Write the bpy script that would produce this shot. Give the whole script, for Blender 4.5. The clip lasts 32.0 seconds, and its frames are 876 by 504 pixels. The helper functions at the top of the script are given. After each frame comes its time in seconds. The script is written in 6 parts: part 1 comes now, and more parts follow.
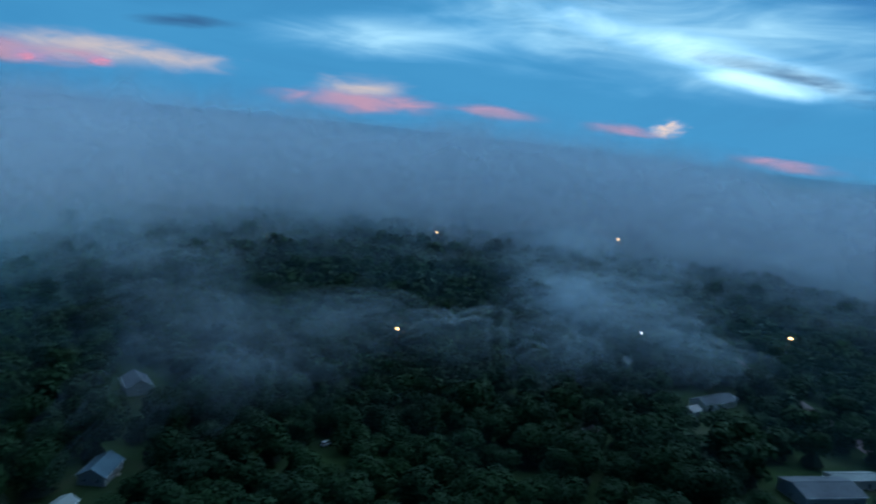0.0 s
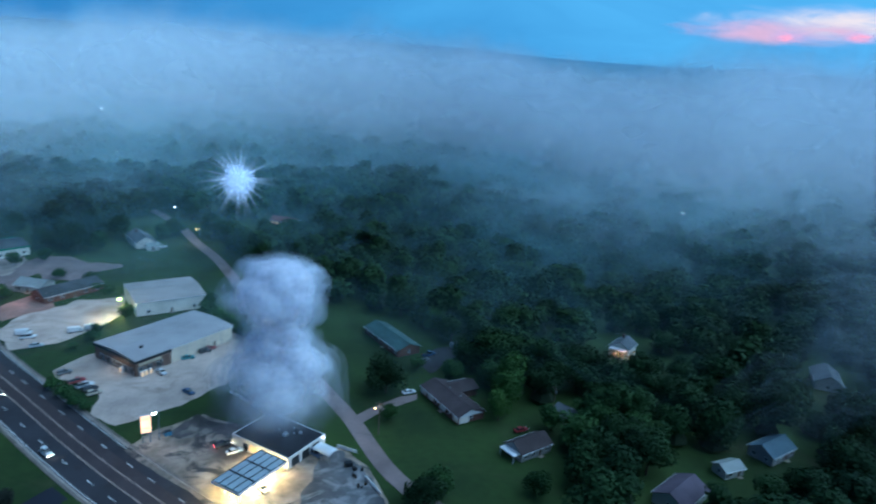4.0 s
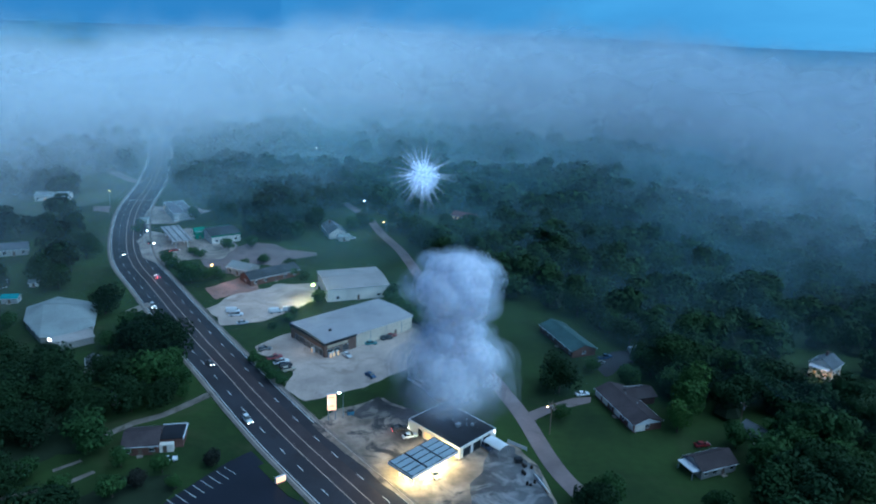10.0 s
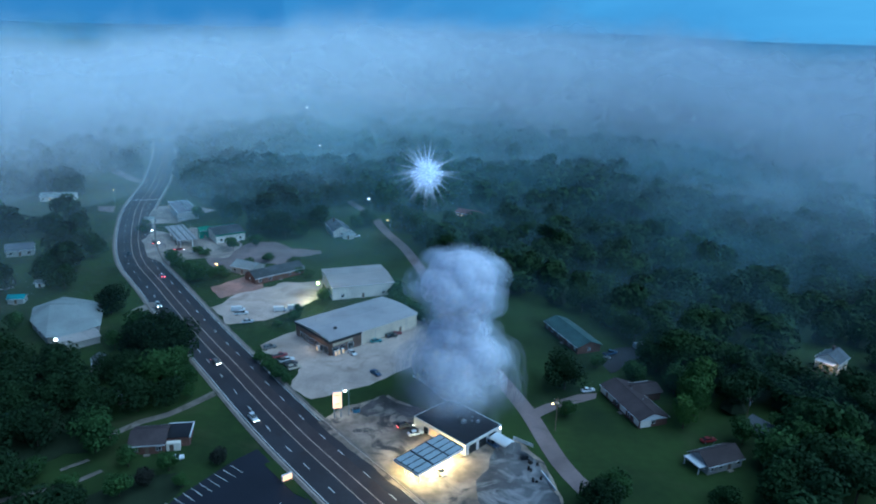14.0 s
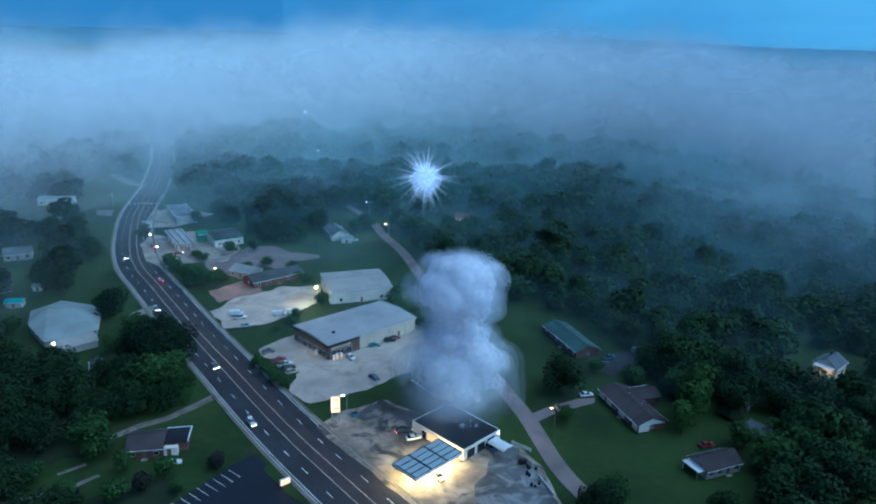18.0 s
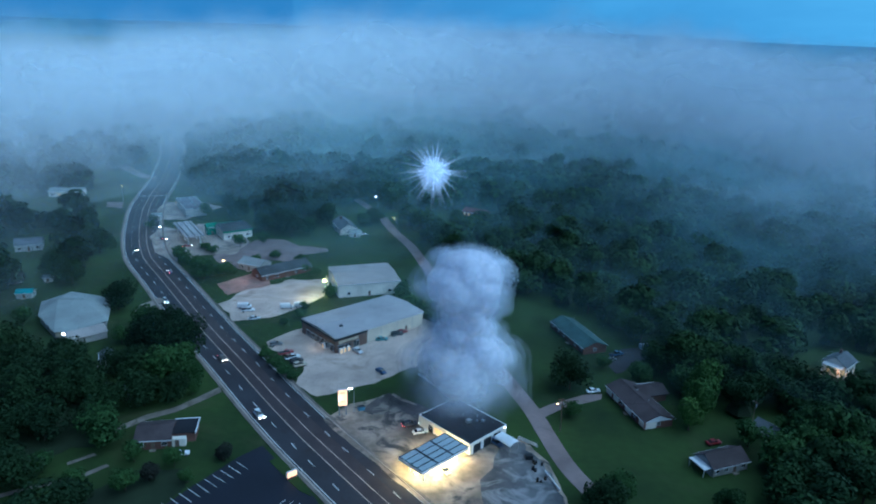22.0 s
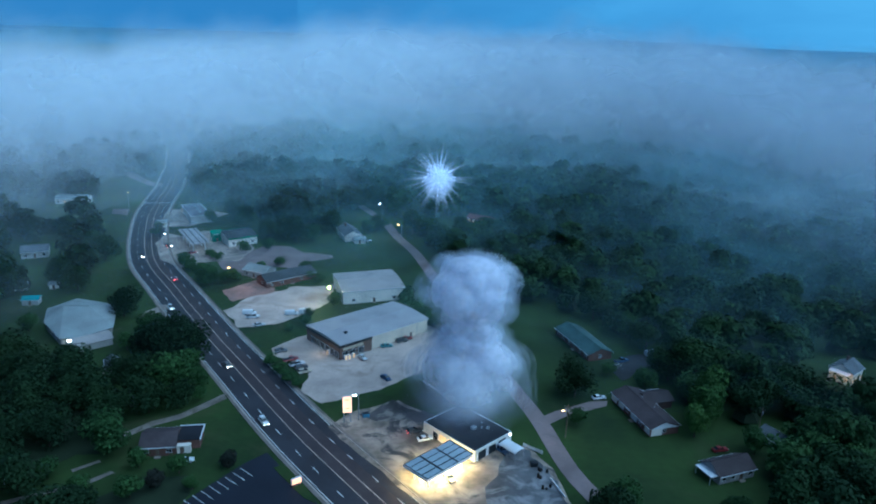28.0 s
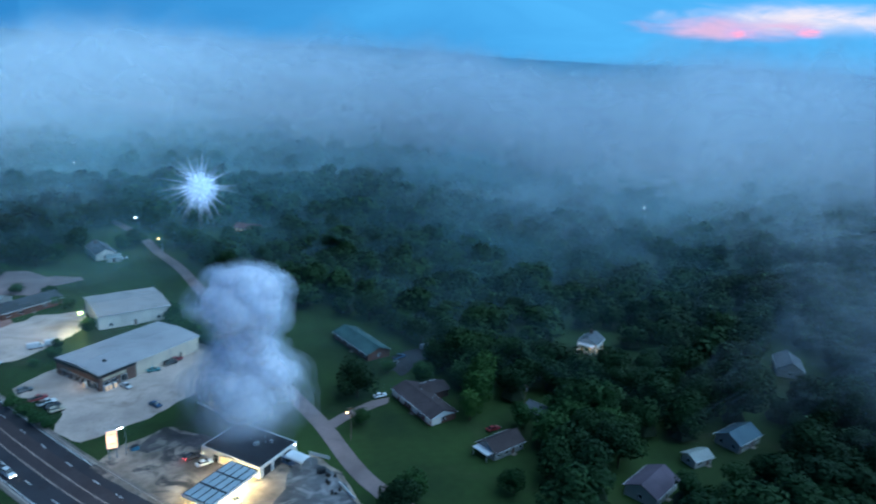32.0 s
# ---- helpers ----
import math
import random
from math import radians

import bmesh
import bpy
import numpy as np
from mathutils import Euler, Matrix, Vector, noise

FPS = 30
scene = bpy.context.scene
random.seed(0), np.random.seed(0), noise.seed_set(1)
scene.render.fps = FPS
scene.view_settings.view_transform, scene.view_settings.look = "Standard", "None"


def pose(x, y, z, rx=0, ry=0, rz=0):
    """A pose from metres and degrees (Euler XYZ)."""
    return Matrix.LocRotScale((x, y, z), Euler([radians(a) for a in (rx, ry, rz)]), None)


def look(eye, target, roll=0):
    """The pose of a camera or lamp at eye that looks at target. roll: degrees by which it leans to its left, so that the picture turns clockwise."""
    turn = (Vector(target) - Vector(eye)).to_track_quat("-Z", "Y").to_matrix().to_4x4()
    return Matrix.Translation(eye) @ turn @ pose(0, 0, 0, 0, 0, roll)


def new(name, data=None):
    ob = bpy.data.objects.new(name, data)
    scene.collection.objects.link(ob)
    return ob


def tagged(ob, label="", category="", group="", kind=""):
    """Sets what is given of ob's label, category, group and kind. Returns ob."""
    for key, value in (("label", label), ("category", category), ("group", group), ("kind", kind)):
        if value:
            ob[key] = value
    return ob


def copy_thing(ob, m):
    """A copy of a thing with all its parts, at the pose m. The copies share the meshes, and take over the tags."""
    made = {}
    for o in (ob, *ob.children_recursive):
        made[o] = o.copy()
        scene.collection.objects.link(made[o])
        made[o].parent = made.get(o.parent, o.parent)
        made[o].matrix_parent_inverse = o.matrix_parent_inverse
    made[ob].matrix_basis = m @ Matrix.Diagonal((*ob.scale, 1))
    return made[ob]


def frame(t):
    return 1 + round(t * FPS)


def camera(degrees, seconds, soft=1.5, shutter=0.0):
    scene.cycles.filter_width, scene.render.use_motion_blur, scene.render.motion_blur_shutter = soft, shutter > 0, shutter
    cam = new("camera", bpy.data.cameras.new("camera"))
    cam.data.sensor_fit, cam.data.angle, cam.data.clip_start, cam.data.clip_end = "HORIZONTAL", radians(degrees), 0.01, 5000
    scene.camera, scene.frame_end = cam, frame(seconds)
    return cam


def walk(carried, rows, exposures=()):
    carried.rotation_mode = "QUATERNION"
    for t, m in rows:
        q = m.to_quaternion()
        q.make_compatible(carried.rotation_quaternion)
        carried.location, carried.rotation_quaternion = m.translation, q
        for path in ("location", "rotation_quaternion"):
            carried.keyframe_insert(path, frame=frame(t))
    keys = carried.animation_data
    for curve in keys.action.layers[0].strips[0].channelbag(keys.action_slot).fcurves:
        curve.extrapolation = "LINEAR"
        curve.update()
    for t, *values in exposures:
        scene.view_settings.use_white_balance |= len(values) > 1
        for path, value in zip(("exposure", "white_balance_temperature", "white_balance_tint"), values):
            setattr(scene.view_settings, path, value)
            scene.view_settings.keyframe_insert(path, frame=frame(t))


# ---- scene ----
# Dusk over a small town: a drone hovers about 112 m up and pans across a highway, shops, houses, woods and low fog.
cam = camera(64.0, 32.0, soft=2.0, shutter=0.5)
SUN_EL, SUN_AZ, SKY = 50.0, 106.0, 0.047
RIDGE, CLOUDS, CANOPY_W = 0.5, 0.6, 8800.0
EYE = (0.0, 0.0, 112.0)
TURNS = [
    (0.0, -70.62, -9.71, 5.75),
    (0.5, -63.54, -10.75, 5.58),
    (1.0, -58.89, -12.02, 4.41),
    (1.5, -52.24, -14.27, 4.42),
    (2.0, -42.90, -14.55, 4.83),
    (2.5, -35.30, -14.10, 5.50),
    (3.0, -27.60, -14.60, 5.00),
    (3.5, -20.90, -15.60, 4.65),
    (4.0, -15.70, -16.40, 4.40),
    (4.5, -10.69, -16.91, 4.16),
    (6.5, -3.47, -17.36, 1.83),
    (7.0, -2.87, -17.24, 1.61),
    (7.5, -2.68, -18.15, 1.98),
    (8.0, -2.01, -17.78, 2.28),
    (8.5, -1.46, -17.85, 1.75),
    (9.0, -1.06, -18.20, 1.92),
    (9.5, -0.75, -17.58, 2.16),
    (10.0, -0.63, -17.47, 2.16),
    (10.5, -0.58, -17.39, 2.36),
    (11.0, -0.64, -17.52, 2.47),
    (11.5, -0.65, -17.53, 2.51),
    (12.0, -0.20, -17.68, 1.45),
    (12.5, -0.04, -17.97, 1.91),
    (13.0, 0.24, -17.80, 1.59),
    (13.5, -0.02, -17.53, 1.82),
    (14.0, -0.27, -17.70, 1.61),
    (14.5, -0.47, -17.62, 1.94),
    (16.5, -0.63, -17.50, 1.64),
    (17.0, -0.29, -17.30, 1.57),
    (17.5, -0.30, -17.16, 1.62),
    (18.0, -0.39, -17.35, 1.70),
    (18.5, -0.51, -17.61, 2.13),
    (19.0, -0.28, -17.53, 2.14),
    (19.5, -0.03, -17.86, 2.26),
    (20.0, 0.00, -17.47, 2.15),
    (20.5, 0.00, -17.48, 2.07),
    (21.0, 0.13, -17.36, 1.82),
    (21.5, 0.30, -17.43, 1.66),
    (22.0, 0.29, -17.81, 2.02),
    (22.5, 0.41, -17.98, 2.07),
    (23.0, 0.66, -17.49, 1.28),
    (23.5, 0.63, -17.41, 1.76),
    (24.0, 0.42, -17.41, 2.40),
    (24.5, 0.39, -17.33, 1.84),
    (25.0, 0.35, -17.31, 1.71),
    (25.5, 0.54, -17.39, 1.58),
    (27.5, 0.90, -17.09, 1.09),
    (28.0, 0.70, -17.29, 1.83),
    (28.5, 0.69, -17.16, 1.94),
    (29.0, 1.02, -17.26, 2.28),
    (29.5, 1.29, -17.23, 1.49),
    (30.0, 1.35, -17.40, 1.62),
    (30.5, 0.96, -17.47, 1.98),
    (31.0, -4.89, -17.19, 1.81),
    (31.5, -12.75, -16.69, 2.25),
    (32.0, -18.50, -16.08, 3.35),
]


def turned(yaw, pitch, roll):
    return pose(*EYE, 90 + pitch, 0, yaw) @ pose(0, 0, 0, 0, 0, roll)


walk(cam, [(t, turned(a, b, c)) for t, a, b, c in TURNS],
     exposures=[(t, e, k, 0) for t, e, k in ((0.0, -0.1, 4700), (1.0, 0.3, 4700), (2.0, 0.6, 4700), (3.0, 0.5, 4680), (4.5, 0.54, 4620), (6.5, 0.5, 4600), (30.5, 0.45, 4580), (32.0, 0.6, 4600))])
scene.cycles.transparent_max_bounces = 72

# ---- sky and sun ----
world = bpy.data.worlds.new("dusk")
scene.world = world
world.use_nodes = True
wn = world.node_tree.nodes
wl = world.node_tree.links
sky = wn.new("ShaderNodeTexSky")
sky.sky_type = "NISHITA"
sky.sun_disc = False
sky.sun_elevation = radians(SUN_EL)
sky.sun_rotation = radians(SUN_AZ)
sky.altitude = 200
sky.air_density = 0.7
sky.dust_density = 0.1
sky.ozone_density = 8.0
wl.new(sky.outputs[0], wn["Background"].inputs[0])
wn["Background"].inputs[1].default_value = SKY

sun_data = bpy.data.lights.new("sun", "SUN")
sun_data.energy = 1.8
sun_data.angle = radians(90)
sun_data.color = (0.82, 0.97, 1.0)
sun = new("sun", sun_data)
sun.matrix_world = look((3000 * math.sin(radians(SUN_AZ)), 3000 * math.cos(radians(SUN_AZ)), 3000 * math.tan(radians(SUN_EL))), (0, 0, 0))

# ---- materials ----
MATS = {}


def mat(name, col, rough=0.8, var=0.25, scale=0.6, fine=6.0, metal=0.0, bump=0.2, spec=0.3, rnd=0.0, tint=None, dirt=None):
    """A weathered surface: two scales of noise on the colour, bump, and a random shift from object to object."""
    if name in MATS:
        return MATS[name]
    m = bpy.data.materials.new(name)
    m.use_nodes = True
    n, l = m.node_tree.nodes, m.node_tree.links
    b = n["Principled BSDF"]
    b.inputs["Roughness"].default_value = rough
    b.inputs["Metallic"].default_value = metal
    b.inputs["Specular IOR Level"].default_value = spec
    geo = n.new("ShaderNodeNewGeometry")
    big, small = n.new("ShaderNodeTexNoise"), n.new("ShaderNodeTexNoise")
    big.inputs["Scale"].default_value, small.inputs["Scale"].default_value = scale * 0.2, fine * 0.2
    big.inputs["Detail"].default_value, small.inputs["Detail"].default_value = 5, 3
    for t in (big, small):
        l.new(geo.outputs["Position"], t.inputs["Vector"])
    mix = n.new("ShaderNodeMix")
    mix.data_type = "RGBA"
    ramp = n.new("ShaderNodeMapRange")
    ramp.inputs["From Min"].default_value, ramp.inputs["From Max"].default_value = 0.32, 0.68
    l.new(big.outputs["Fac"], ramp.inputs["Value"])
    l.new(ramp.outputs["Result"], mix.inputs["Factor"])
    lo = tint if tint else tuple(c * (1 - var) for c in col)
    mix.inputs["A"].default_value = (*lo, 1)
    mix.inputs["B"].default_value = (*[min(1, c * (1 + var * 0.6)) for c in col], 1)
    hsv = n.new("ShaderNodeHueSaturation")
    val = n.new("ShaderNodeMath")
    val.operation = "MULTIPLY_ADD"
    val.inputs[1].default_value, val.inputs[2].default_value = var * 1.2, 1 - var * 0.6
    l.new(small.outputs["Fac"], val.inputs[0])
    l.new(mix.outputs["Result"], hsv.inputs["Color"])
    if rnd:
        info = n.new("ShaderNodeObjectInfo")
        r2 = n.new("ShaderNodeMath")
        r2.operation = "MULTIPLY_ADD"
        r2.inputs[1].default_value, r2.inputs[2].default_value = rnd * 2, 1 - rnd
        l.new(info.outputs["Random"], r2.inputs[0])
        r3 = n.new("ShaderNodeMath")
        r3.operation = "MULTIPLY"
        l.new(r2.outputs[0], r3.inputs[0])
        l.new(val.outputs[0], r3.inputs[1])
        l.new(r3.outputs[0], hsv.inputs["Value"])
    else:
        l.new(val.outputs[0], hsv.inputs["Value"])
    if dirt:
        patch, pr, pm = n.new("ShaderNodeTexNoise"), n.new("ShaderNodeMapRange"), n.new("ShaderNodeMix")
        patch.inputs["Scale"].default_value, patch.inputs["Detail"].default_value, patch.inputs["Roughness"].default_value = dirt[1], 6, 0.6
        patch.inputs["Distortion"].default_value = 0.8
        pr.interpolation_type = "SMOOTHSTEP"
        pr.inputs["From Min"].default_value, pr.inputs["From Max"].default_value = dirt[2], dirt[3]
        pm.data_type = "RGBA"
        pm.inputs["B"].default_value = (*dirt[0], 1)
        l.new(geo.outputs["Position"], patch.inputs["Vector"])
        l.new(patch.outputs["Fac"], pr.inputs["Value"])
        l.new(pr.outputs["Result"], pm.inputs["Factor"])
        l.new(hsv.outputs["Color"], pm.inputs["A"])
        l.new(pm.outputs["Result"], b.inputs["Base Color"])
    else:
        l.new(hsv.outputs["Color"], b.inputs["Base Color"])
    if bump:
        bp = n.new("ShaderNodeBump")
        bp.inputs["Strength"].default_value = bump
        bp.inputs["Distance"].default_value = 0.1
        l.new(small.outputs["Fac"], bp.inputs["Height"])
        l.new(bp.outputs["Normal"], b.inputs["Normal"])
    MATS[name] = m
    return m


def glow(name, col, power):
    """A lamp's lit face."""
    if name in MATS:
        return MATS[name]
    m = bpy.data.materials.new(name)
    m.use_nodes = True
    b = m.node_tree.nodes["Principled BSDF"]
    b.inputs["Base Color"].default_value = (*col, 1)
    b.inputs["Emission Color"].default_value = (*col, 1)
    b.inputs["Emission Strength"].default_value = power
    MATS[name] = m
    return m


def glass_mat():
    m = bpy.data.materials.new("window glass")
    m.use_nodes = True
    b = m.node_tree.nodes["Principled BSDF"]
    b.inputs["Base Color"].default_value = (0.02, 0.025, 0.03, 1)
    b.inputs["Roughness"].default_value = 0.06
    b.inputs["Specular IOR Level"].default_value = 0.7
    return m


def leaf_mat(name, a, b_, rnd=0.3):
    m = bpy.data.materials.new(name)
    m.use_nodes = True
    n, l = m.node_tree.nodes, m.node_tree.links
    bs = n["Principled BSDF"]
    bs.inputs["Roughness"].default_value = 0.75
    bs.inputs["Specular IOR Level"].default_value = 0.12
    geo, info = n.new("ShaderNodeNewGeometry"), n.new("ShaderNodeObjectInfo")
    mix = n.new("ShaderNodeMix")
    mix.data_type = "RGBA"
    mix.inputs["A"].default_value, mix.inputs["B"].default_value = (*a, 1), (*b_, 1)
    noi = n.new("ShaderNodeTexNoise")
    noi.inputs["Scale"].default_value = 0.045
    noi.inputs["Detail"].default_value = 4
    l.new(geo.outputs["Position"], noi.inputs["Vector"])
    add = n.new("ShaderNodeMath")
    add.operation = "MULTIPLY_ADD"
    add.inputs[1].default_value, add.inputs[2].default_value = 2.4, -0.85
    l.new(noi.outputs["Fac"], add.inputs[0])
    add2 = n.new("ShaderNodeMath")
    add2.operation = "MULTIPLY_ADD"
    add2.use_clamp = True
    add2.inputs[1].default_value = rnd
    l.new(info.outputs["Random"], add2.inputs[0])
    l.new(add.outputs[0], add2.inputs[2])
    l.new(add2.outputs[0], mix.inputs["Factor"])
    hsv = n.new("ShaderNodeHueSaturation")
    v = n.new("ShaderNodeMath")
    v.operation = "MULTIPLY_ADD"
    v.inputs[1].default_value, v.inputs[2].default_value = 0.36, 0.82
    l.new(geo.outputs["Random Per Island"], v.inputs[0])
    l.new(v.outputs[0], hsv.inputs["Value"])
    l.new(mix.outputs["Result"], hsv.inputs["Color"])
    l.new(hsv.outputs["Color"], bs.inputs["Base Color"])
    MATS[name] = m
    return m


def mist_mat(name, col, gain, big, small, low=0.3, high=0.75, shine=0.0, coarse=0.6):
    """Thin mist: a sheet that scatters light where its density and a cloudy noise say so."""
    m = bpy.data.materials.new(name)
    m.use_nodes = True
    n, l = m.node_tree.nodes, m.node_tree.links
    n.remove(n["Principled BSDF"])
    out = n["Material Output"]
    att, geo = n.new("ShaderNodeAttribute"), n.new("ShaderNodeNewGeometry")
    att.attribute_name = "thickness"
    tb, ts = n.new("ShaderNodeTexNoise"), n.new("ShaderNodeTexNoise")
    tb.inputs["Scale"].default_value, ts.inputs["Scale"].default_value = big, small
    tb.inputs["Detail"].default_value, ts.inputs["Detail"].default_value = 4, 4
    for t in (tb, ts):
        l.new(geo.outputs["Position"], t.inputs["Vector"])
    mx = n.new("ShaderNodeMix")
    mx.inputs["Factor"].default_value = 1 - coarse
    l.new(tb.outputs["Fac"], mx.inputs["A"])
    l.new(ts.outputs["Fac"], mx.inputs["B"])
    rg = n.new("ShaderNodeMapRange")
    rg.interpolation_type = "SMOOTHSTEP"
    rg.inputs["From Min"].default_value, rg.inputs["From Max"].default_value = low, high
    l.new(mx.outputs["Result"], rg.inputs["Value"])
    mu = n.new("ShaderNodeMath")
    mu.operation = "MULTIPLY"
    l.new(rg.outputs["Result"], mu.inputs[0])
    l.new(att.outputs["Fac"], mu.inputs[1])
    mg = n.new("ShaderNodeMath")
    mg.operation = "MULTIPLY"
    mg.use_clamp = True
    mg.inputs[1].default_value = gain
    l.new(mu.outputs[0], mg.inputs[0])
    tr, di, tl = n.new("ShaderNodeBsdfTransparent"), n.new("ShaderNodeBsdfDiffuse"), n.new("ShaderNodeBsdfTranslucent")
    di.inputs["Color"].default_value = tl.inputs["Color"].default_value = (*col, 1)
    ms, mo = n.new("ShaderNodeMixShader"), n.new("ShaderNodeMixShader")
    ms.inputs[0].default_value = 0.52
    l.new(di.outputs[0], ms.inputs[1])
    l.new(tl.outputs[0], ms.inputs[2])
    body = ms.outputs[0]
    if shine:
        em, ad = n.new("ShaderNodeEmission"), n.new("ShaderNodeAddShader")
        em.inputs["Color"].default_value, em.inputs["Strength"].default_value = (*col, 1), shine
        l.new(body, ad.inputs[0])
        l.new(em.outputs[0], ad.inputs[1])
        body = ad.outputs[0]
    l.new(mg.outputs[0], mo.inputs[0])
    l.new(tr.outputs[0], mo.inputs[1])
    l.new(body, mo.inputs[2])
    l.new(mo.outputs[0], out.inputs["Surface"])
    MATS[name] = m
    return m


GRASS = mat("mown grass", (0.031, 0.055, 0.0105), 0.95, 0.4, 0.16, 2.0, bump=0.5, tint=(0.015, 0.03, 0.007), dirt=((0.06, 0.06, 0.026), 0.035, 0.52, 0.8))
# shade under and inside trees, put into one dark colour
TREESHADE = mat("painted tree shade", (0.02, 0.032, 0.014), 0.95, 0.4, 0.15, 2.0, bump=0.5)
ASPHALT = mat("worn asphalt", (0.042, 0.041, 0.048), 0.85, 0.25, 0.4, 5.0, dirt=((0.035, 0.03, 0.031), 0.12, 0.55, 0.7))
NEWTAR = mat("fresh dark asphalt", (0.015, 0.017, 0.026), 0.7, 0.2, 0.4, 5.0)
REDLANE = mat("reddish worn asphalt", (0.058, 0.046, 0.048), 0.85, 0.2, 0.5, 4.0)
LANE = mat("chip-seal lane", (0.215, 0.168, 0.16), 0.9, 0.25, 0.4, 4.0, dirt=((0.13, 0.105, 0.1), 0.1, 0.5, 0.75))
CONCRETE = mat("stained concrete", (0.34, 0.285, 0.245), 0.85, 0.35, 0.5, 2.0, dirt=((0.16, 0.14, 0.12), 0.09, 0.5, 0.72))
GRAVEL = mat("pale gravel", (0.54, 0.44, 0.375), 0.95, 0.28, 0.35, 4.0, bump=0.4, dirt=((0.3, 0.235, 0.185), 0.07, 0.48, 0.72))
DIRTLOT = mat("oily concrete apron", (0.31, 0.25, 0.2), 0.8, 0.6, 0.55, 2.5, dirt=((0.06, 0.056, 0.054), 0.11, 0.49, 0.64))
WORNTAR = mat("worn patched asphalt", (0.115, 0.118, 0.125), 0.9, 0.45, 0.5, 3.0, dirt=((0.27, 0.265, 0.27), 0.14, 0.47, 0.66))
TARSTAIN = mat("crumbling stained asphalt", (0.09, 0.082, 0.08), 0.9, 0.5, 0.6, 3.0, dirt=((0.24, 0.21, 0.18), 0.16, 0.5, 0.64))
FOOTWAY = mat("worn concrete footway", (0.2, 0.17, 0.15), 0.9, 0.35, 0.6, 3.0, dirt=((0.09, 0.08, 0.06), 0.12, 0.48, 0.7))
KERB = mat("kerb concrete", (0.4, 0.35, 0.31), 0.85, 0.2, 1.0, 6.0)
WHITELINE = mat("white road paint", (0.72, 0.72, 0.7), 0.7, 0.3, 1.5, 8.0, bump=0.05)
YELLOWLINE = mat("faded yellow road paint", (0.55, 0.44, 0.36), 0.7, 0.35, 1.5, 8.0, bump=0.05)
WHITEWALL = mat("white painted wall", (0.77, 0.72, 0.64), 0.7, 0.15, 0.6, 5.0)
CREAMWALL = mat("cream metal siding", (0.74, 0.65, 0.51), 0.6, 0.15, 0.6, 5.0)
BRICK = mat("brown brick", (0.16, 0.1, 0.075), 0.85, 0.3, 0.8, 8.0)
REDBRICK = mat("red brick", (0.15, 0.08, 0.062), 0.85, 0.3, 0.8, 8.0)
SIDING = mat("grey vinyl siding", (0.42, 0.42, 0.4), 0.6, 0.15, 0.7, 5.0)
BLUEROOF = mat("blue-grey metal roof", (0.39, 0.37, 0.37), 0.7, 0.14, 0.4, 4.0, metal=0.0, bump=0.1, dirt=((0.28, 0.27, 0.26), 0.12, 0.5, 0.75))
GREYROOF = mat("pale grey membrane roof", (0.39, 0.355, 0.335), 0.7, 0.14, 0.4, 4.0, bump=0.1, dirt=((0.25, 0.24, 0.23), 0.12, 0.5, 0.75))
TARROOF = mat("black tar roof", (0.018, 0.019, 0.024), 0.75, 0.3, 0.6, 4.0)
BROWNSHINGLE = mat("brown shingles", (0.068, 0.054, 0.056), 0.9, 0.3, 0.7, 7.0)
TEALROOF = mat("teal metal roof", (0.075, 0.125, 0.12), 0.6, 0.45, 0.5, 5.0, metal=0.2)
GREENROOF = mat("green metal roof", (0.02, 0.2, 0.11), 0.5, 0.2, 0.5, 5.0)
GREYSHINGLE = mat("grey shingles", (0.13, 0.14, 0.155), 0.9, 0.25, 0.7, 7.0)
PALEROOF = mat("pale roof sheeting", (0.29, 0.315, 0.305), 0.6, 0.2, 0.5, 5.0)
TARP = mat("turquoise tarpaulin", (0.04, 0.23, 0.25), 0.6, 0.2, 1.0, 5.0)
SKYLIGHT = mat("translucent canopy panel", (0.36, 0.41, 0.44), 0.4, 0.12, 0.8, 5.0, bump=0.05)
DARKMETAL = mat("dark painted steel", (0.03, 0.035, 0.04), 0.5, 0.2, 1.0, 6.0, metal=0.4)
STEEL = mat("galvanised steel", (0.36, 0.38, 0.4), 0.45, 0.15, 1.0, 6.0, metal=0.7)
WEATHERED = mat("weathered off-white siding", (0.36, 0.35, 0.33), 0.75, 0.2, 0.7, 5.0)
WHITEMETAL = mat("white painted metal", (0.72, 0.73, 0.74), 0.5, 0.12, 1.0, 6.0)
TIMBER = mat("weathered timber", (0.16, 0.12, 0.09), 0.9, 0.3, 1.0, 8.0)
BARK = mat("bark", (0.07, 0.052, 0.04), 0.95, 0.35, 2.0, 12.0, bump=0.6)
RUBBER = mat("tyre rubber", (0.02, 0.02, 0.02), 0.9, 0.2, 2.0, 10.0)
GLASS = glass_mat()
LEAF = leaf_mat("woodland leaves", (0.0125, 0.029, 0.0105), (0.028, 0.058, 0.016))
LEAFLIT = leaf_mat("garden leaves", (0.024, 0.052, 0.016), (0.05, 0.098, 0.026))
LEAFBRIGHT = leaf_mat("yellow-green leaves", (0.042, 0.085, 0.02), (0.075, 0.135, 0.03))
# darker copy of LEAF: the dimmer light on the west side is painted in
LEAFDIMMED = leaf_mat("leaves with shade painted in", (0.009, 0.02, 0.0085), (0.02, 0.04, 0.013))
LEAFDARK = leaf_mat("dark purple leaves", (0.012, 0.02, 0.014), (0.03, 0.028, 0.022))
HEADLAMP = glow("lit headlamp", (1.0, 0.76, 0.48), 24.0)
TAILLAMP = glow("lit tail lamp", (1.0, 0.05, 0.05), 18.0)
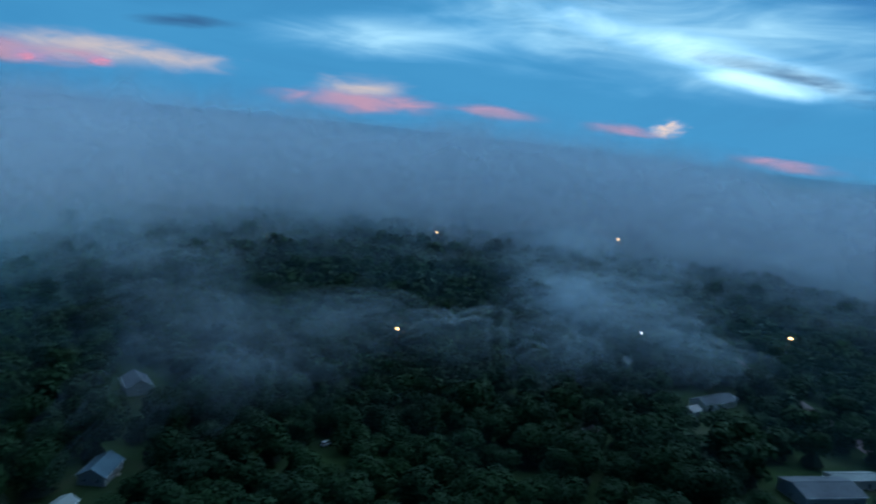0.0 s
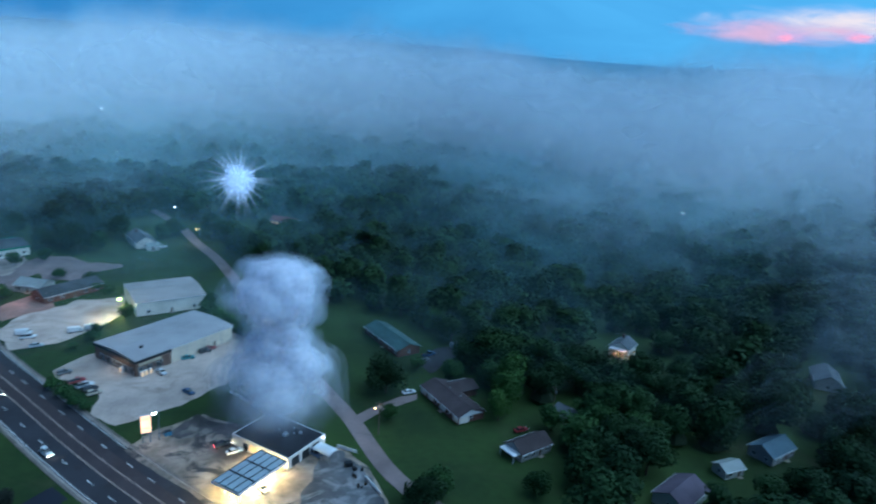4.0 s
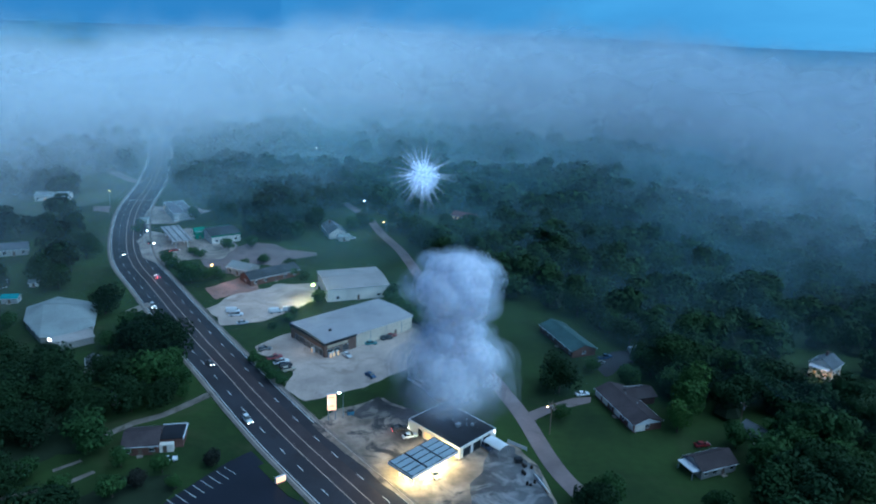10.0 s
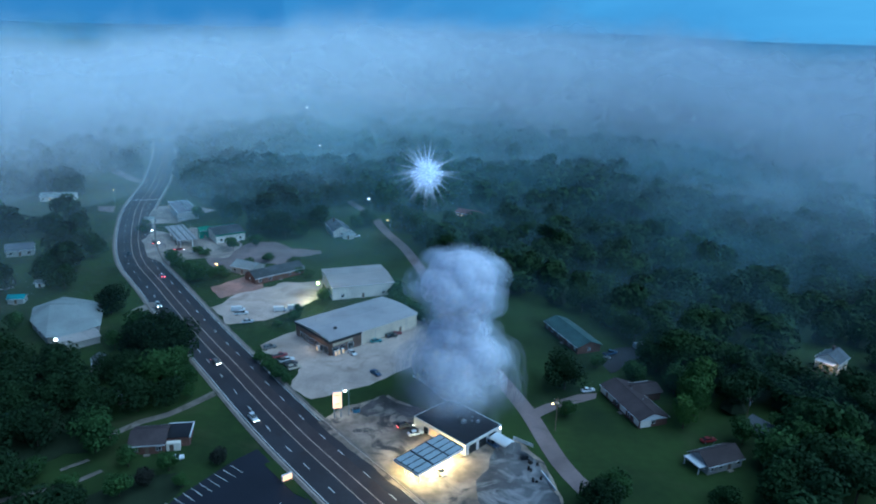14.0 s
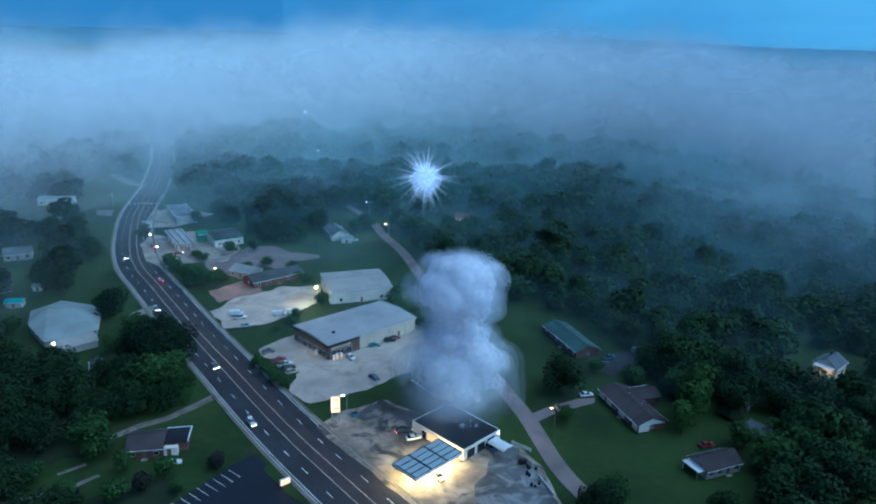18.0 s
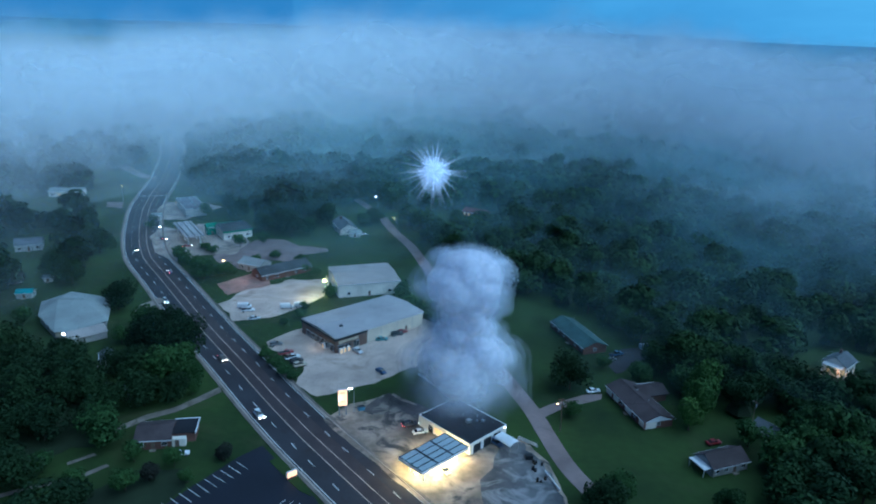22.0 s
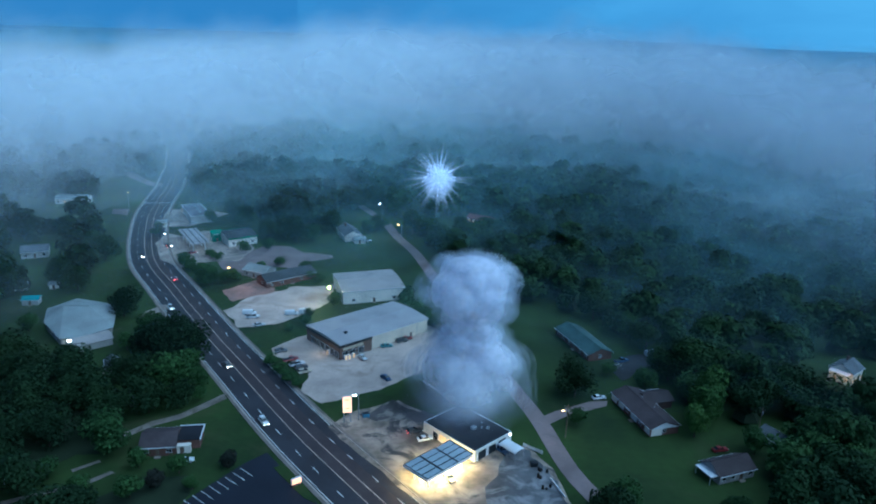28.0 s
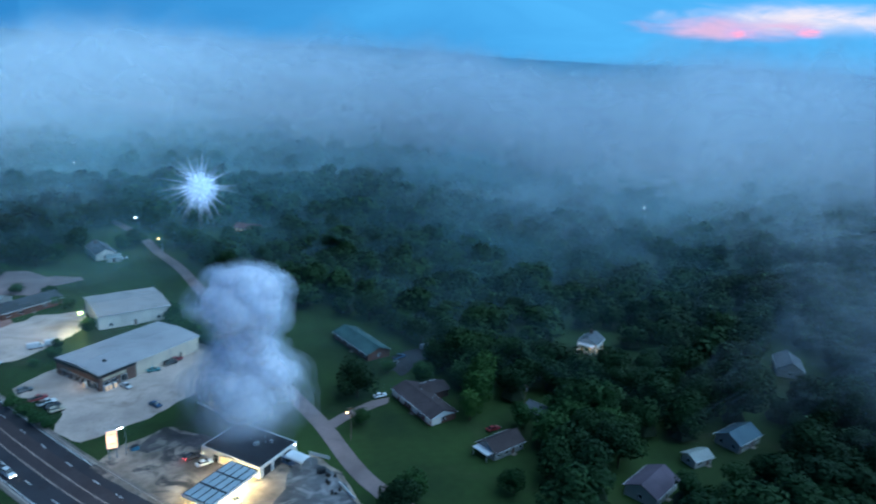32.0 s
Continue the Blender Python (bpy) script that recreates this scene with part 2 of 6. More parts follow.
WARM = glow("warm sodium lamp", (1.0, 0.4, 0.1), 16.0)
COOL = glow("cool lamp", (1.0, 0.85, 0.66), 16.0)
SIGNLIT = glow("backlit sign face", (1.0, 0.5, 0.22), 1.25)
TUBE = glow("canopy tube light", (1.0, 0.66, 0.26), 18.0)
WINDOWLIT = glow("lit window", (1.0, 0.6, 0.28), 0.3)

# ---- mesh tools ----


def mesh_of(name, verts, faces, material=None, smooth=False):
    me = bpy.data.meshes.new(name)
    me.from_pydata([tuple(v) for v in verts], [], [tuple(f) for f in faces])
    if material:
        me.materials.append(material)
    if smooth:
        me.polygons.foreach_set("use_smooth", [True] * len(me.polygons))
    me.update()
    return me


def big_mesh(name, verts, faces, material, smooth=False):
    """A mesh from arrays of corners and of triangles or quads, for large counts."""
    me = bpy.data.meshes.new(name)
    k = faces.shape[1]
    me.vertices.add(len(verts))
    me.vertices.foreach_set("co", np.asarray(verts, np.float32).ravel())
    me.loops.add(faces.size)
    me.loops.foreach_set("vertex_index", faces.astype(np.int32).ravel())
    me.polygons.add(len(faces))
    me.polygons.foreach_set("loop_start", np.arange(0, faces.size, k, dtype=np.int32))
    me.polygons.foreach_set("loop_total", np.full(len(faces), k, dtype=np.int32))
    me.polygons.foreach_set("use_smooth", np.full(len(faces), smooth))
    me.materials.append(material)
    me.update(calc_edges=True)
    me.validate()
    return me


def part(name, bm, material, parent, label=""):
    me = bpy.data.meshes.new(name)
    bm.to_mesh(me)
    bm.free()
    me.materials.append(material)
    ob = new(name, me)
    ob.parent = parent
    if label:
        ob["label"] = label
    return ob


def again(ob, m, parent=None):
    """The same mesh once more, as a part of its own."""
    o = ob.copy()
    scene.collection.objects.link(o)
    o.parent = parent or ob.parent
    o.matrix_basis = m
    return o


def thing(name, label, category, m, group="", kind=""):
    return_to = new(name)
    return_to.matrix_world = m
    return tagged(return_to, label, category, group, kind)


def boxes(*specs, bev=0.0):
    """A bmesh of boxes: centre x, y, base z, size x, y, z and, if given, a turn in degrees."""
    bm = bmesh.new()
    for s in specs:
        x, y, z, a, b, c = s[:6]
        m = pose(x, y, z + c / 2, 0, 0, s[6] if len(s) > 6 else 0) @ Matrix.Diagonal((a, b, c, 1))
        bmesh.ops.create_cube(bm, size=1, matrix=m)
    if bev:
        bmesh.ops.bevel(bm, geom=bm.edges[:], offset=bev, segments=1, affect="EDGES")
    return bm


def rod(a, b, r0, r1=None, n=8, bm=None):
    """A tapered round bar from a to b."""
    bm = bm or bmesh.new()
    a, b = Vector(a), Vector(b)
    d = b - a
    m = Matrix.Translation((a + b) / 2) @ d.to_track_quat("Z", "Y").to_matrix().to_4x4()
    bmesh.ops.create_cone(bm, cap_ends=True, segments=n, radius1=r0, radius2=r0 if r1 is None else r1, depth=d.length, matrix=m)
    return bm


def prism(outline, z0, z1):
    """A slab with the given outline."""
    bm = bmesh.new()
    lo = [bm.verts.new((x, y, z0)) for x, y in outline]
    hi = [bm.verts.new((x, y, z1)) for x, y in outline]
    n = len(outline)
    bm.faces.new(hi)
    bm.faces.new(lo[::-1])
    for i in range(n):
        bm.faces.new((lo[i], lo[(i + 1) % n], hi[(i + 1) % n], hi[i]))
    bmesh.ops.recalc_face_normals(bm, faces=bm.faces[:])
    return bm


def spline(points, step=4.0):
    """A smooth line through plan points, with its leftward normals."""
    p = np.array(points, float)
    p = np.vstack([2 * p[0] - p[1], p, 2 * p[-1] - p[-2]])
    out = []
    for i in range(1, len(p) - 2):
        k = max(2, int(np.hypot(*(p[i + 1] - p[i])) / step))
        for t in np.linspace(0, 1, k, endpoint=False):
            out.append(0.5 * (2 * p[i] + (p[i + 1] - p[i - 1]) * t + (2 * p[i - 1] - 5 * p[i] + 4 * p[i + 1] - p[i + 2]) * t * t
                              + (3 * p[i] - p[i - 1] - 3 * p[i + 1] + p[i + 2]) * t ** 3))
    out.append(p[-2])
    out = np.array(out)
    d = np.gradient(out, axis=0)
    d /= np.hypot(d[:, 0], d[:, 1])[:, None]
    return out, np.stack([-d[:, 1], d[:, 0]], -1)


def strip(line, side, a, b, z0, z1):
    """A ribbon slab along a line between the offsets a and b."""
    n = len(line)
    v = []
    for off, z in ((a, z1), (b, z1), (b, z0), (a, z0)):
        q = line + side * off
        v += [(x, y, z) for x, y in q]
    f = []
    for i in range(n - 1):
        for k in range(4):
            j = (k + 1) % 4
            f.append((k * n + i, k * n + i + 1, j * n + i + 1, j * n + i))
    bm = bmesh.new()
    vs = [bm.verts.new(c) for c in v]
    for q in f:
        bm.faces.new([vs[i] for i in q])
    bm.faces.new([vs[k * n] for k in range(4)])
    bm.faces.new([vs[k * n + n - 1] for k in (3, 2, 1, 0)])
    bmesh.ops.recalc_face_normals(bm, faces=bm.faces[:])
    return bm


def lattice(seed, x, y):
    """Smooth noise from -1 to 1 at plan points."""
    rs = np.random.RandomState(seed)
    g = rs.uniform(-1, 1, (64, 64))
    xi, yi = np.floor(x).astype(int), np.floor(y).astype(int)
    u, v = x - xi, y - yi
    u, v = u * u * (3 - 2 * u), v * v * (3 - 2 * v)
    a, b, c, d = g[xi % 64, yi % 64], g[(xi + 1) % 64, yi % 64], g[xi % 64, (yi + 1) % 64], g[(xi + 1) % 64, (yi + 1) % 64]
    return a * (1 - u) * (1 - v) + b * u * (1 - v) + c * (1 - u) * v + d * u * v


def fbm(seed, x, y, size, octaves=4, gain=0.5):
    s, amp, tot = 0, 1.0, 0.0
    for i in range(octaves):
        s = s + amp * lattice(seed + i, x / size * 2 ** i + 11.3 * i, y / size * 2 ** i + 5.7 * i)
        tot += amp
        amp *= gain
    return s / tot


def ease(v, a, b):
    t = np.clip((v - a) / (b - a), 0, 1)
    return t * t * (3 - 2 * t)

# ---- ground, roads and lots ----
RADII = np.concatenate([[0.0], np.geomspace(30, 4900, 46)])
AZ = np.radians(np.arange(0, 360, 3))


def ground_height(x, y):
    r = np.hypot(x, y)
    return ease(r, 700, 2500) * (14 + 16 * fbm(3, x, y, 900.0, 3))


gv = [(0, 0, 0)]
for r in RADII[1:]:
    for a in AZ:
        gx, gy = r * math.sin(a), r * math.cos(a)
        gv.append((gx, gy, float(ground_height(np.array(gx), np.array(gy)))))
na = len(AZ)
gf = [(0, 1 + (i + 1) % na, 1 + i) for i in range(na)]
for k in range(len(RADII) - 2):
    for i in range(na):
        j = (i + 1) % na
        gf.append((1 + k * na + i, 1 + k * na + j, 1 + (k + 1) * na + j, 1 + (k + 1) * na + i))
ground = new("ground", mesh_of("ground", gv, gf, GRASS, True))
tagged(ground, "dark green mown and rough grass at dusk", "ground", kind="structure")

HIGHWAY, HN = spline([(-270, 690), (-232, 590), (-210.5, 522), (-201, 490), (-192, 452), (-183.5, 420), (-172, 387), (-156.5, 349), (-142.5, 321.5), (-122, 292),
                      (-105.5, 268), (-85.2, 239), (-67.5, 215), (-51, 192.3), (-37, 174), (-24.5, 158.8), (-13, 145), (12, 115), (50, 72), (95, 20), (150, -50), (230, -170)], 3.0)
LANEHALF = 8.9
road = tagged(new("road"), "five-lane asphalt highway with white and yellow lines", "road", kind="structure")
part("surface", strip(HIGHWAY, HN, -LANEHALF - 0.4, LANEHALF + 0.4, -0.2, 0.06), ASPHALT, road)
part("turn_lane", strip(HIGHWAY, HN, -1.75, 1.75, 0.05, 0.066), REDLANE, road, "reddish worn centre turn lane")
part("wheel_lane", strip(HIGHWAY, HN, 1.75, 5.3, 0.05, 0.066), REDLANE, road, "reddish worn lane")
for off, w, m_, nm in ((LANEHALF - 0.1, 0.22, WHITELINE, "edge_line"), (-LANEHALF + 0.1, 0.22, WHITELINE, "edge_line"),
                       (1.75, 0.22, YELLOWLINE, "centre_line"), (-1.75, 0.22, YELLOWLINE, "centre_line")):
    part(nm, strip(HIGHWAY, HN, off - w / 2, off + w / 2, 0.05, 0.075), m_, road)
acc = np.concatenate([[0], np.cumsum(np.hypot(*np.diff(HIGHWAY, axis=0).T))])
dash_mesh = None
for off in (5.3, -5.3):
    for s in np.arange(60, acc[-1] - 250, 12.2):
        i = int(np.searchsorted(acc, s))
        d = HIGHWAY[i] - HIGHWAY[i - 1]
        c = HIGHWAY[i] + HN[i] * off
        mm = pose(c[0], c[1], 0.055, 0, 0, math.degrees(math.atan2(d[1], d[0])))
        if dash_mesh is None:
            dash_mesh = part("lane_dash", boxes((0, 0, 0, 3.2, 0.2, 0.024)), WHITELINE, road)
            dash_mesh.matrix_basis = mm
        else:
            again(dash_mesh, mm)
        # the rest of the wheel tracks stay in the material
part("stop_line", boxes((0, 0, 0.05, 17.6, 0.7, 0.026)), WHITELINE, road).matrix_basis = pose(-190.6, 446.5, 0, 0, 0, 14)
kerb = tagged(new("kerb"), "pale concrete kerb and gutter along the highway", "kerb", kind="structure")
for s in (1, -1):
    part("gutter", strip(HIGHWAY, HN, s * (LANEHALF + 0.4), s * (LANEHALF + 0.75), -0.2, 0.07), KERB, kerb)
    part("kerb_stone", strip(HIGHWAY, HN, s * (LANEHALF + 0.75), s * (LANEHALF + 0.95), -0.2, 0.2), KERB, kerb)
pavement = tagged(new("pavement"), "narrow stained concrete footway beside the highway", "pavement", kind="structure")
for s in (1, -1):
    part("walkway", strip(HIGHWAY, HN, s * (LANEHALF + 0.95), s * (LANEHALF + 1.9), -0.2, 0.17), FOOTWAY, pavement)

SIDE, SN = spline([(60, 128), (48, 141), (40, 154), (35.7, 164.9), (33.1, 176.1), (29.9, 191.1), (24.4, 208.4), (19.5, 224.2), (11.3, 252.3), (4.1, 281.0), (-5.0, 316.1),
                   (-15.9, 355.0), (-28.0, 385.6), (-38.8, 417.9), (-56.3, 453.3), (-75.2, 484.1), (-110, 530), (-160, 590)], 4.0)
lane = tagged(new("side_road"), "narrow worn chip-seal side road through grass", "road", kind="structure")
part("surface", strip(SIDE, SN, -2.7, 2.7, -0.2, 0.07), LANE, lane)
EAST, EN = spline([(560, 10), (470, -20), (400, -48), (355, -70), (300, -93), (240, -130), (160, -190)], 6.0)
east = tagged(new("east_road"), "narrow dark country road past a pale building", "road", kind="structure")
part("surface", strip(EAST, EN, -3.2, 3.2, -0.2, 0.07), LANE, east)


def ragged(outline, amount):
    """The outline with its sides broken into short uneven steps, as where gravel meets grass."""
    q = []
    for (x0, y0), (x1, y1) in zip(outline, outline[1:] + outline[:1]):
        n = max(1, int(math.hypot(x1 - x0, y1 - y0) / 1.8))
        for i in range(n):
            x, y = x0 + (x1 - x0) * i / n, y0 + (y1 - y0) * i / n
            ax, ay = np.array(x), np.array(y)
            q.append((x + amount * 2 * float(fbm(61, ax, ay, 7.0, 3)), y + amount * 2 * float(fbm(67, ax, ay, 7.0, 3))))
    return q


def lot(name, outline, material, z, label, rag=0.0):
    ob = tagged(new(name), label, "lot", kind="structure")
    part("surface", prism(ragged(outline, rag) if rag else outline, -0.2, z), material, ob)
    return ob


lot("gravel_lot", [(-63.5, 232.5), (-53.5, 245.5), (-28, 272), (-6.5, 260), (-1.9, 257), (2.3, 232), (-7.9, 219.8), (-20, 204.9), (-38, 195.5), (-41.5, 199), (-46.5, 203),
                   (-44.6, 210.7), (-46.2, 216.7), (-59.2, 227)], GRAVEL, 0.09, "pale gravel lot round the store", 0.9)
lot("fuel_apron", [(-33.5, 182), (-26, 191.5), (-13.2, 199), (-4, 192), (16, 178), (24.6, 175.5), (31.5, 165.1), (33.5, 150), (30, 126), (18, 124), (8, 134)], DIRTLOT, 0.085,
    "oil-stained concrete apron of the filling station", 0.5)
lot("asphalt_patch", [(-25, 189.6), (-22.1, 191.3), (-14.5, 199), (-5.5, 191.2), (-5.4, 183.5), (-10.2, 187.6), (-14.9, 187.2), (-20, 187)], TARSTAIN, 0.1, "dark patched asphalt corner", 0.8)
lot("worn_asphalt", [(15, 162), (19, 171), (24.2, 174), (30.2, 164.5), (32.2, 150), (29, 128), (19, 126), (11, 134.5), (15, 143), (12.5, 152)], WORNTAR, 0.1, "worn grey asphalt with pale patches beside the filling station", 1.4)
lot("yard_lot", [(-80, 251), (-92, 267), (-84, 284), (-68, 300), (-50, 303), (-49, 280), (-65, 257)], GRAVEL, 0.09, "pale gravel yard with parked vehicles", 1.3)
lot("red_lot", [(-99, 291), (-85, 309), (-76, 291), (-90, 278)], mat("red clay yard", (0.34, 0.2, 0.16), 0.95, 0.3, 0.5, 4.0, dirt=((0.2, 0.15, 0.13), 0.09, 0.45, 0.7)), 0.1, "reddish clay yard beside a house", 0.8)
lot("far_forecourt", [(-143, 331), (-156, 357), (-158, 378), (-147, 372), (-140, 384), (-128, 384), (-110, 370), (-102, 355), (-104, 332), (-116, 330), (-128, 318)], CONCRETE, 0.085, "concrete forecourt of a distant filling station", 0.7)
lot("far_forecourt_north", [(-168, 390), (-175, 417), (-176, 431), (-160, 438), (-138, 425), (-150, 393)], CONCRETE, 0.085, "concrete yard beside a distant shop", 0.7)
lot("car_park", [(-47.5, 167.5), (-52.5, 161.8), (-60.5, 148.5), (-69, 133), (-48, 118), (-18, 128), (-29, 146)], NEWTAR, 0.085, "fresh dark asphalt car park with white bay lines")
lot("driveway_west", [(-67.6, 196.0), (-69.2, 199.2), (-74.4, 191.6), (-79, 185.4), (-85.4, 181), (-92, 172.4), (-90, 171), (-84, 178.6), (-77.4, 183.2), (-72.4, 189.4)], FOOTWAY, 0.08, "dull concrete driveway to a house")
lot("garden_path", [(-106, 140.6), (-98.6, 145.3), (-90.6, 148.8), (-84.4, 155.4), (-85.6, 156.2), (-91.6, 150), (-99.4, 146.5), (-107, 142)], FOOTWAY, 0.06, "narrow worn footpath across the lawn", 0.3)
lot("garden_path_short", [(-95.2, 155.4), (-90.4, 160.4), (-91.4, 161.2), (-96, 156.4)], FOOTWAY, 0.06, "short worn footpath on the lawn", 0.2)
lot("driveway_north", [(-122, 263), (-118.5, 270), (-117, 272), (-113.5, 268), (-121, 256)], CONCRETE, 0.08, "pale concrete driveway to the hipped house")
lot("track", [(6, 287), (13, 290), (28, 296), (28, 292.5), (14, 286), (8, 281)], LANE, 0.08, "short gravel track to the wood's edge")
lot("house_drive", [(31, 192), (36, 196), (48, 203), (54, 204), (53, 200.5), (40, 194), (33, 188)], LANE, 0.08, "gravel drive beside the brown-roofed house")
lot("shop_strip", [(-114, 328), (-105, 346), (-99, 358), (-84.4, 361), (-75.4, 350), (-59.7, 347.6), (-59.1, 342.5), (-69, 335), (-62, 322), (-68, 314), (-78, 325), (-88, 325), (-97, 308), (-104, 316)], LANE, 0.075, "dim dirt and gravel yard between houses", 1.2)
# two dark patches stand in for tree shade on the west lawn
lot("shrubbery_floor", [(-132, 118), (-134, 194), (-118, 206), (-104, 198), (-96, 180), (-94, 166), (-101, 158), (-107, 152), (-112, 138), (-104, 122)], TREESHADE, 0.035, "dark ground patch painting the shade under garden trees", 3.0)
lot("shrubbery_south", [(-96, 128), (-88, 143), (-78, 152), (-66, 156), (-60, 148), (-70, 132), (-80, 118)], TREESHADE, 0.035, "dark ground patch painting the shade beside the car park", 2.5)
lot("far_drive", [(-212, 426), (-201, 428), (-196, 413), (-207, 415)], LANE, 0.07, "pale gravel drive joining the highway", 0.8)
lot("cross_road", [(-290, 590), (-251, 543), (-222, 511), (-212, 506), (-209, 494), (-222, 500), (-254, 534), (-296, 584)], LANE, 0.07, "pale lane meeting the highway at the fog", 0.6)
lot("dark_drive", [(60, 226), (66, 237), (80, 241), (83, 236), (72, 229), (62, 219)], ASPHALT, 0.07, "dark asphalt drive between two houses", 0.9)
lot("clearing", [(-62, 380), (-36, 388), (-28, 372), (-52, 356)], GRASS, 0.03, "grass clearing by the lane")
bay = tagged(new("bay_lines"), "white parking bay lines painted on dark asphalt", "road marking", kind="structure")
line0 = part("bay_line", boxes((0, 0, 0, 5.0, 0.14, 0.02)), WHITELINE, bay)
line0.matrix_basis = pose(-50.6, 158.2, 0.083, 0, 0, -37)
for i in range(1, 12):
    again(line0, pose(-50.6 - 1.42 * i, 158.2 - 2.0 * i, 0.083, 0, 0, -37))
for i in range(4):
    again(line0, pose(-31.5 - 1.9 * i, 141 + 0.6 * i, 0.083, 0, 0, 62))

# ---- distant ridge and sky clouds ----
ridge_mat = bpy.data.materials.new("distant wooded ridge with painted haze")
ridge_mat.use_nodes = True
rn, rl = ridge_mat.node_tree.nodes, ridge_mat.node_tree.links
rb = rn["Principled BSDF"]
rb.inputs["Roughness"].default_value = 1.0
rt = rn.new("ShaderNodeTexNoise")
rt.inputs["Scale"].default_value = 0.006
rt.inputs["Detail"].default_value = 8
rg_ = rn.new("ShaderNodeNewGeometry")
rl.new(rg_.outputs["Position"], rt.inputs["Vector"])
# distance haze is put into the blue ramp and a faint emission
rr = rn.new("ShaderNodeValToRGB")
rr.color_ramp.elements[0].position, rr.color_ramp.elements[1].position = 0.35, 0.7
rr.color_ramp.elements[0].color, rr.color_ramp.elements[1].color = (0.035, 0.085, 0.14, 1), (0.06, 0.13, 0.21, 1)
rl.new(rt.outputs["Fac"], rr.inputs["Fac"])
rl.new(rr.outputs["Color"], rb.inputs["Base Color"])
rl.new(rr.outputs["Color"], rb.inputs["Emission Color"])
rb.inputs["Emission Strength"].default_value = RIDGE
aa = np.radians(np.arange(0, 360, 0.5))
rv, rf = [], []
dg = (np.degrees(aa) + 180) % 360 - 180
crest = 106 + 14 * fbm(21, aa * 3, aa * 0, 1.0, 3, 0.5) + 2.5 * fbm(27, aa * 60, aa * 0, 1.0, 2) - np.interp(dg, [-40, -15, 10, 22, 32, 40, 66, 84, 100, 120], [30, 12, 0, 22, 22, 0, 0, 20, 50, 30])
for k, (rad, fac) in enumerate(((3900, 0.0), (4150, 0.55), (4400, 1.0), (4700, 0.6), (4850, 0.0))):
    for i, a in enumerate(aa):
        rv.append((rad * math.sin(a), rad * math.cos(a), -20 + fac * (crest[i] + 20 + 0)))
m_ = len(aa)
for k in range(4):
    for i in range(m_):
        rf.append((k * m_ + i, k * m_ + (i + 1) % m_, (k + 1) * m_ + (i + 1) % m_, (k + 1) * m_ + i))
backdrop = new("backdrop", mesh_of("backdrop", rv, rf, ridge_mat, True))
tagged(backdrop, "wooded ridge on the far horizon, blue haze painted in", "hills", kind="structure")


def cloud_mat(name, col, edge, power, stretch):
    """A far, sunlit cloud: glows where its noise is thick, clear at the rims."""
    m = bpy.data.materials.new(name)
    m.use_nodes = True
    n, l = m.node_tree.nodes, m.node_tree.links
    n.remove(n["Principled BSDF"])
    out = n["Material Output"]
    uv, att = n.new("ShaderNodeUVMap"), n.new("ShaderNodeAttribute")
    att.attribute_name = "thickness"
    mp = n.new("ShaderNodeMapping")
    mp.inputs["Scale"].default_value = stretch
    no = n.new("ShaderNodeTexNoise")
    no.inputs["Scale"].default_value, no.inputs["Detail"].default_value, no.inputs["Roughness"].default_value = 1.0, 7, 0.55
    no.inputs["Distortion"].default_value = 0.6
    geo = n.new("ShaderNodeNewGeometry")
    l.new(geo.outputs["Position"], mp.inputs["Vector"])
    l.new(mp.outputs["Vector"], no.inputs["Vector"])
    ad = n.new("ShaderNodeMath")
    ad.operation = "ADD"
    l.new(no.outputs["Fac"], ad.inputs[0])
    l.new(att.outputs["Fac"], ad.inputs[1])
    rg = n.new("ShaderNodeMapRange")
    rg.interpolation_type = "SMOOTHSTEP"
    rg.inputs["From Min"].default_value, rg.inputs["From Max"].default_value = edge
    l.new(ad.outputs[0], rg.inputs["Value"])
    cr = n.new("ShaderNodeValToRGB")
    cr.color_ramp.elements[0].color, cr.color_ramp.elements[1].color = (*col[0], 1), (*col[1], 1)
    l.new(rg.outputs["Result"], cr.inputs["Fac"])
    em, tr, mx = n.new("ShaderNodeEmission"), n.new("ShaderNodeBsdfTransparent"), n.new("ShaderNodeMixShader")
    em.inputs["Strength"].default_value = power
    l.new(cr.outputs["Color"], em.inputs["Color"])
    l.new(rg.outputs["Result"], mx.inputs[0])
    l.new(tr.outputs[0], mx.inputs[1])
    l.new(em.outputs[0], mx.inputs[2])
    l.new(mx.outputs[0], out.inputs["Surface"])
    return m


def cloud(az0, az1, el0, el1, material, label, lean=0.0, radius=4880.0, seed=0):
    """A patch of far cloud on the dome of the sky, dense in its middle."""
    nu, nv = 48, 20
    vs, fs, den = [], [], []
    for j in range(nv + 1):
        for i in range(nu + 1):
            u, v = i / nu, j / nv
            a, e = radians(az0 + (az1 - az0) * u), radians(el0 + (el1 - el0) * v + lean * (u - 0.5))
            vs.append((-radius * math.sin(a) * math.cos(e), radius * math.cos(a) * math.cos(e), EYE[2] + radius * math.sin(e)))
            q = math.hypot((u - 0.5) * 2, (v - 0.45) * 2)
            den.append(0.42 - 0.72 * q ** 1.8)
    for j in range(nv):
        for i in range(nu):
            k = j * (nu + 1) + i
            fs.append((k, k + 1, k + nu + 2, k + nu + 1))
    me = mesh_of("cloud", vs, fs, material, True)
    at = me.attributes.new("thickness", "FLOAT", "POINT")
    at.data.foreach_set("value", den)
    ob = new("cloud", me)
    ob.visible_shadow = False
    return tagged(ob, label, "cloud", kind="structure")


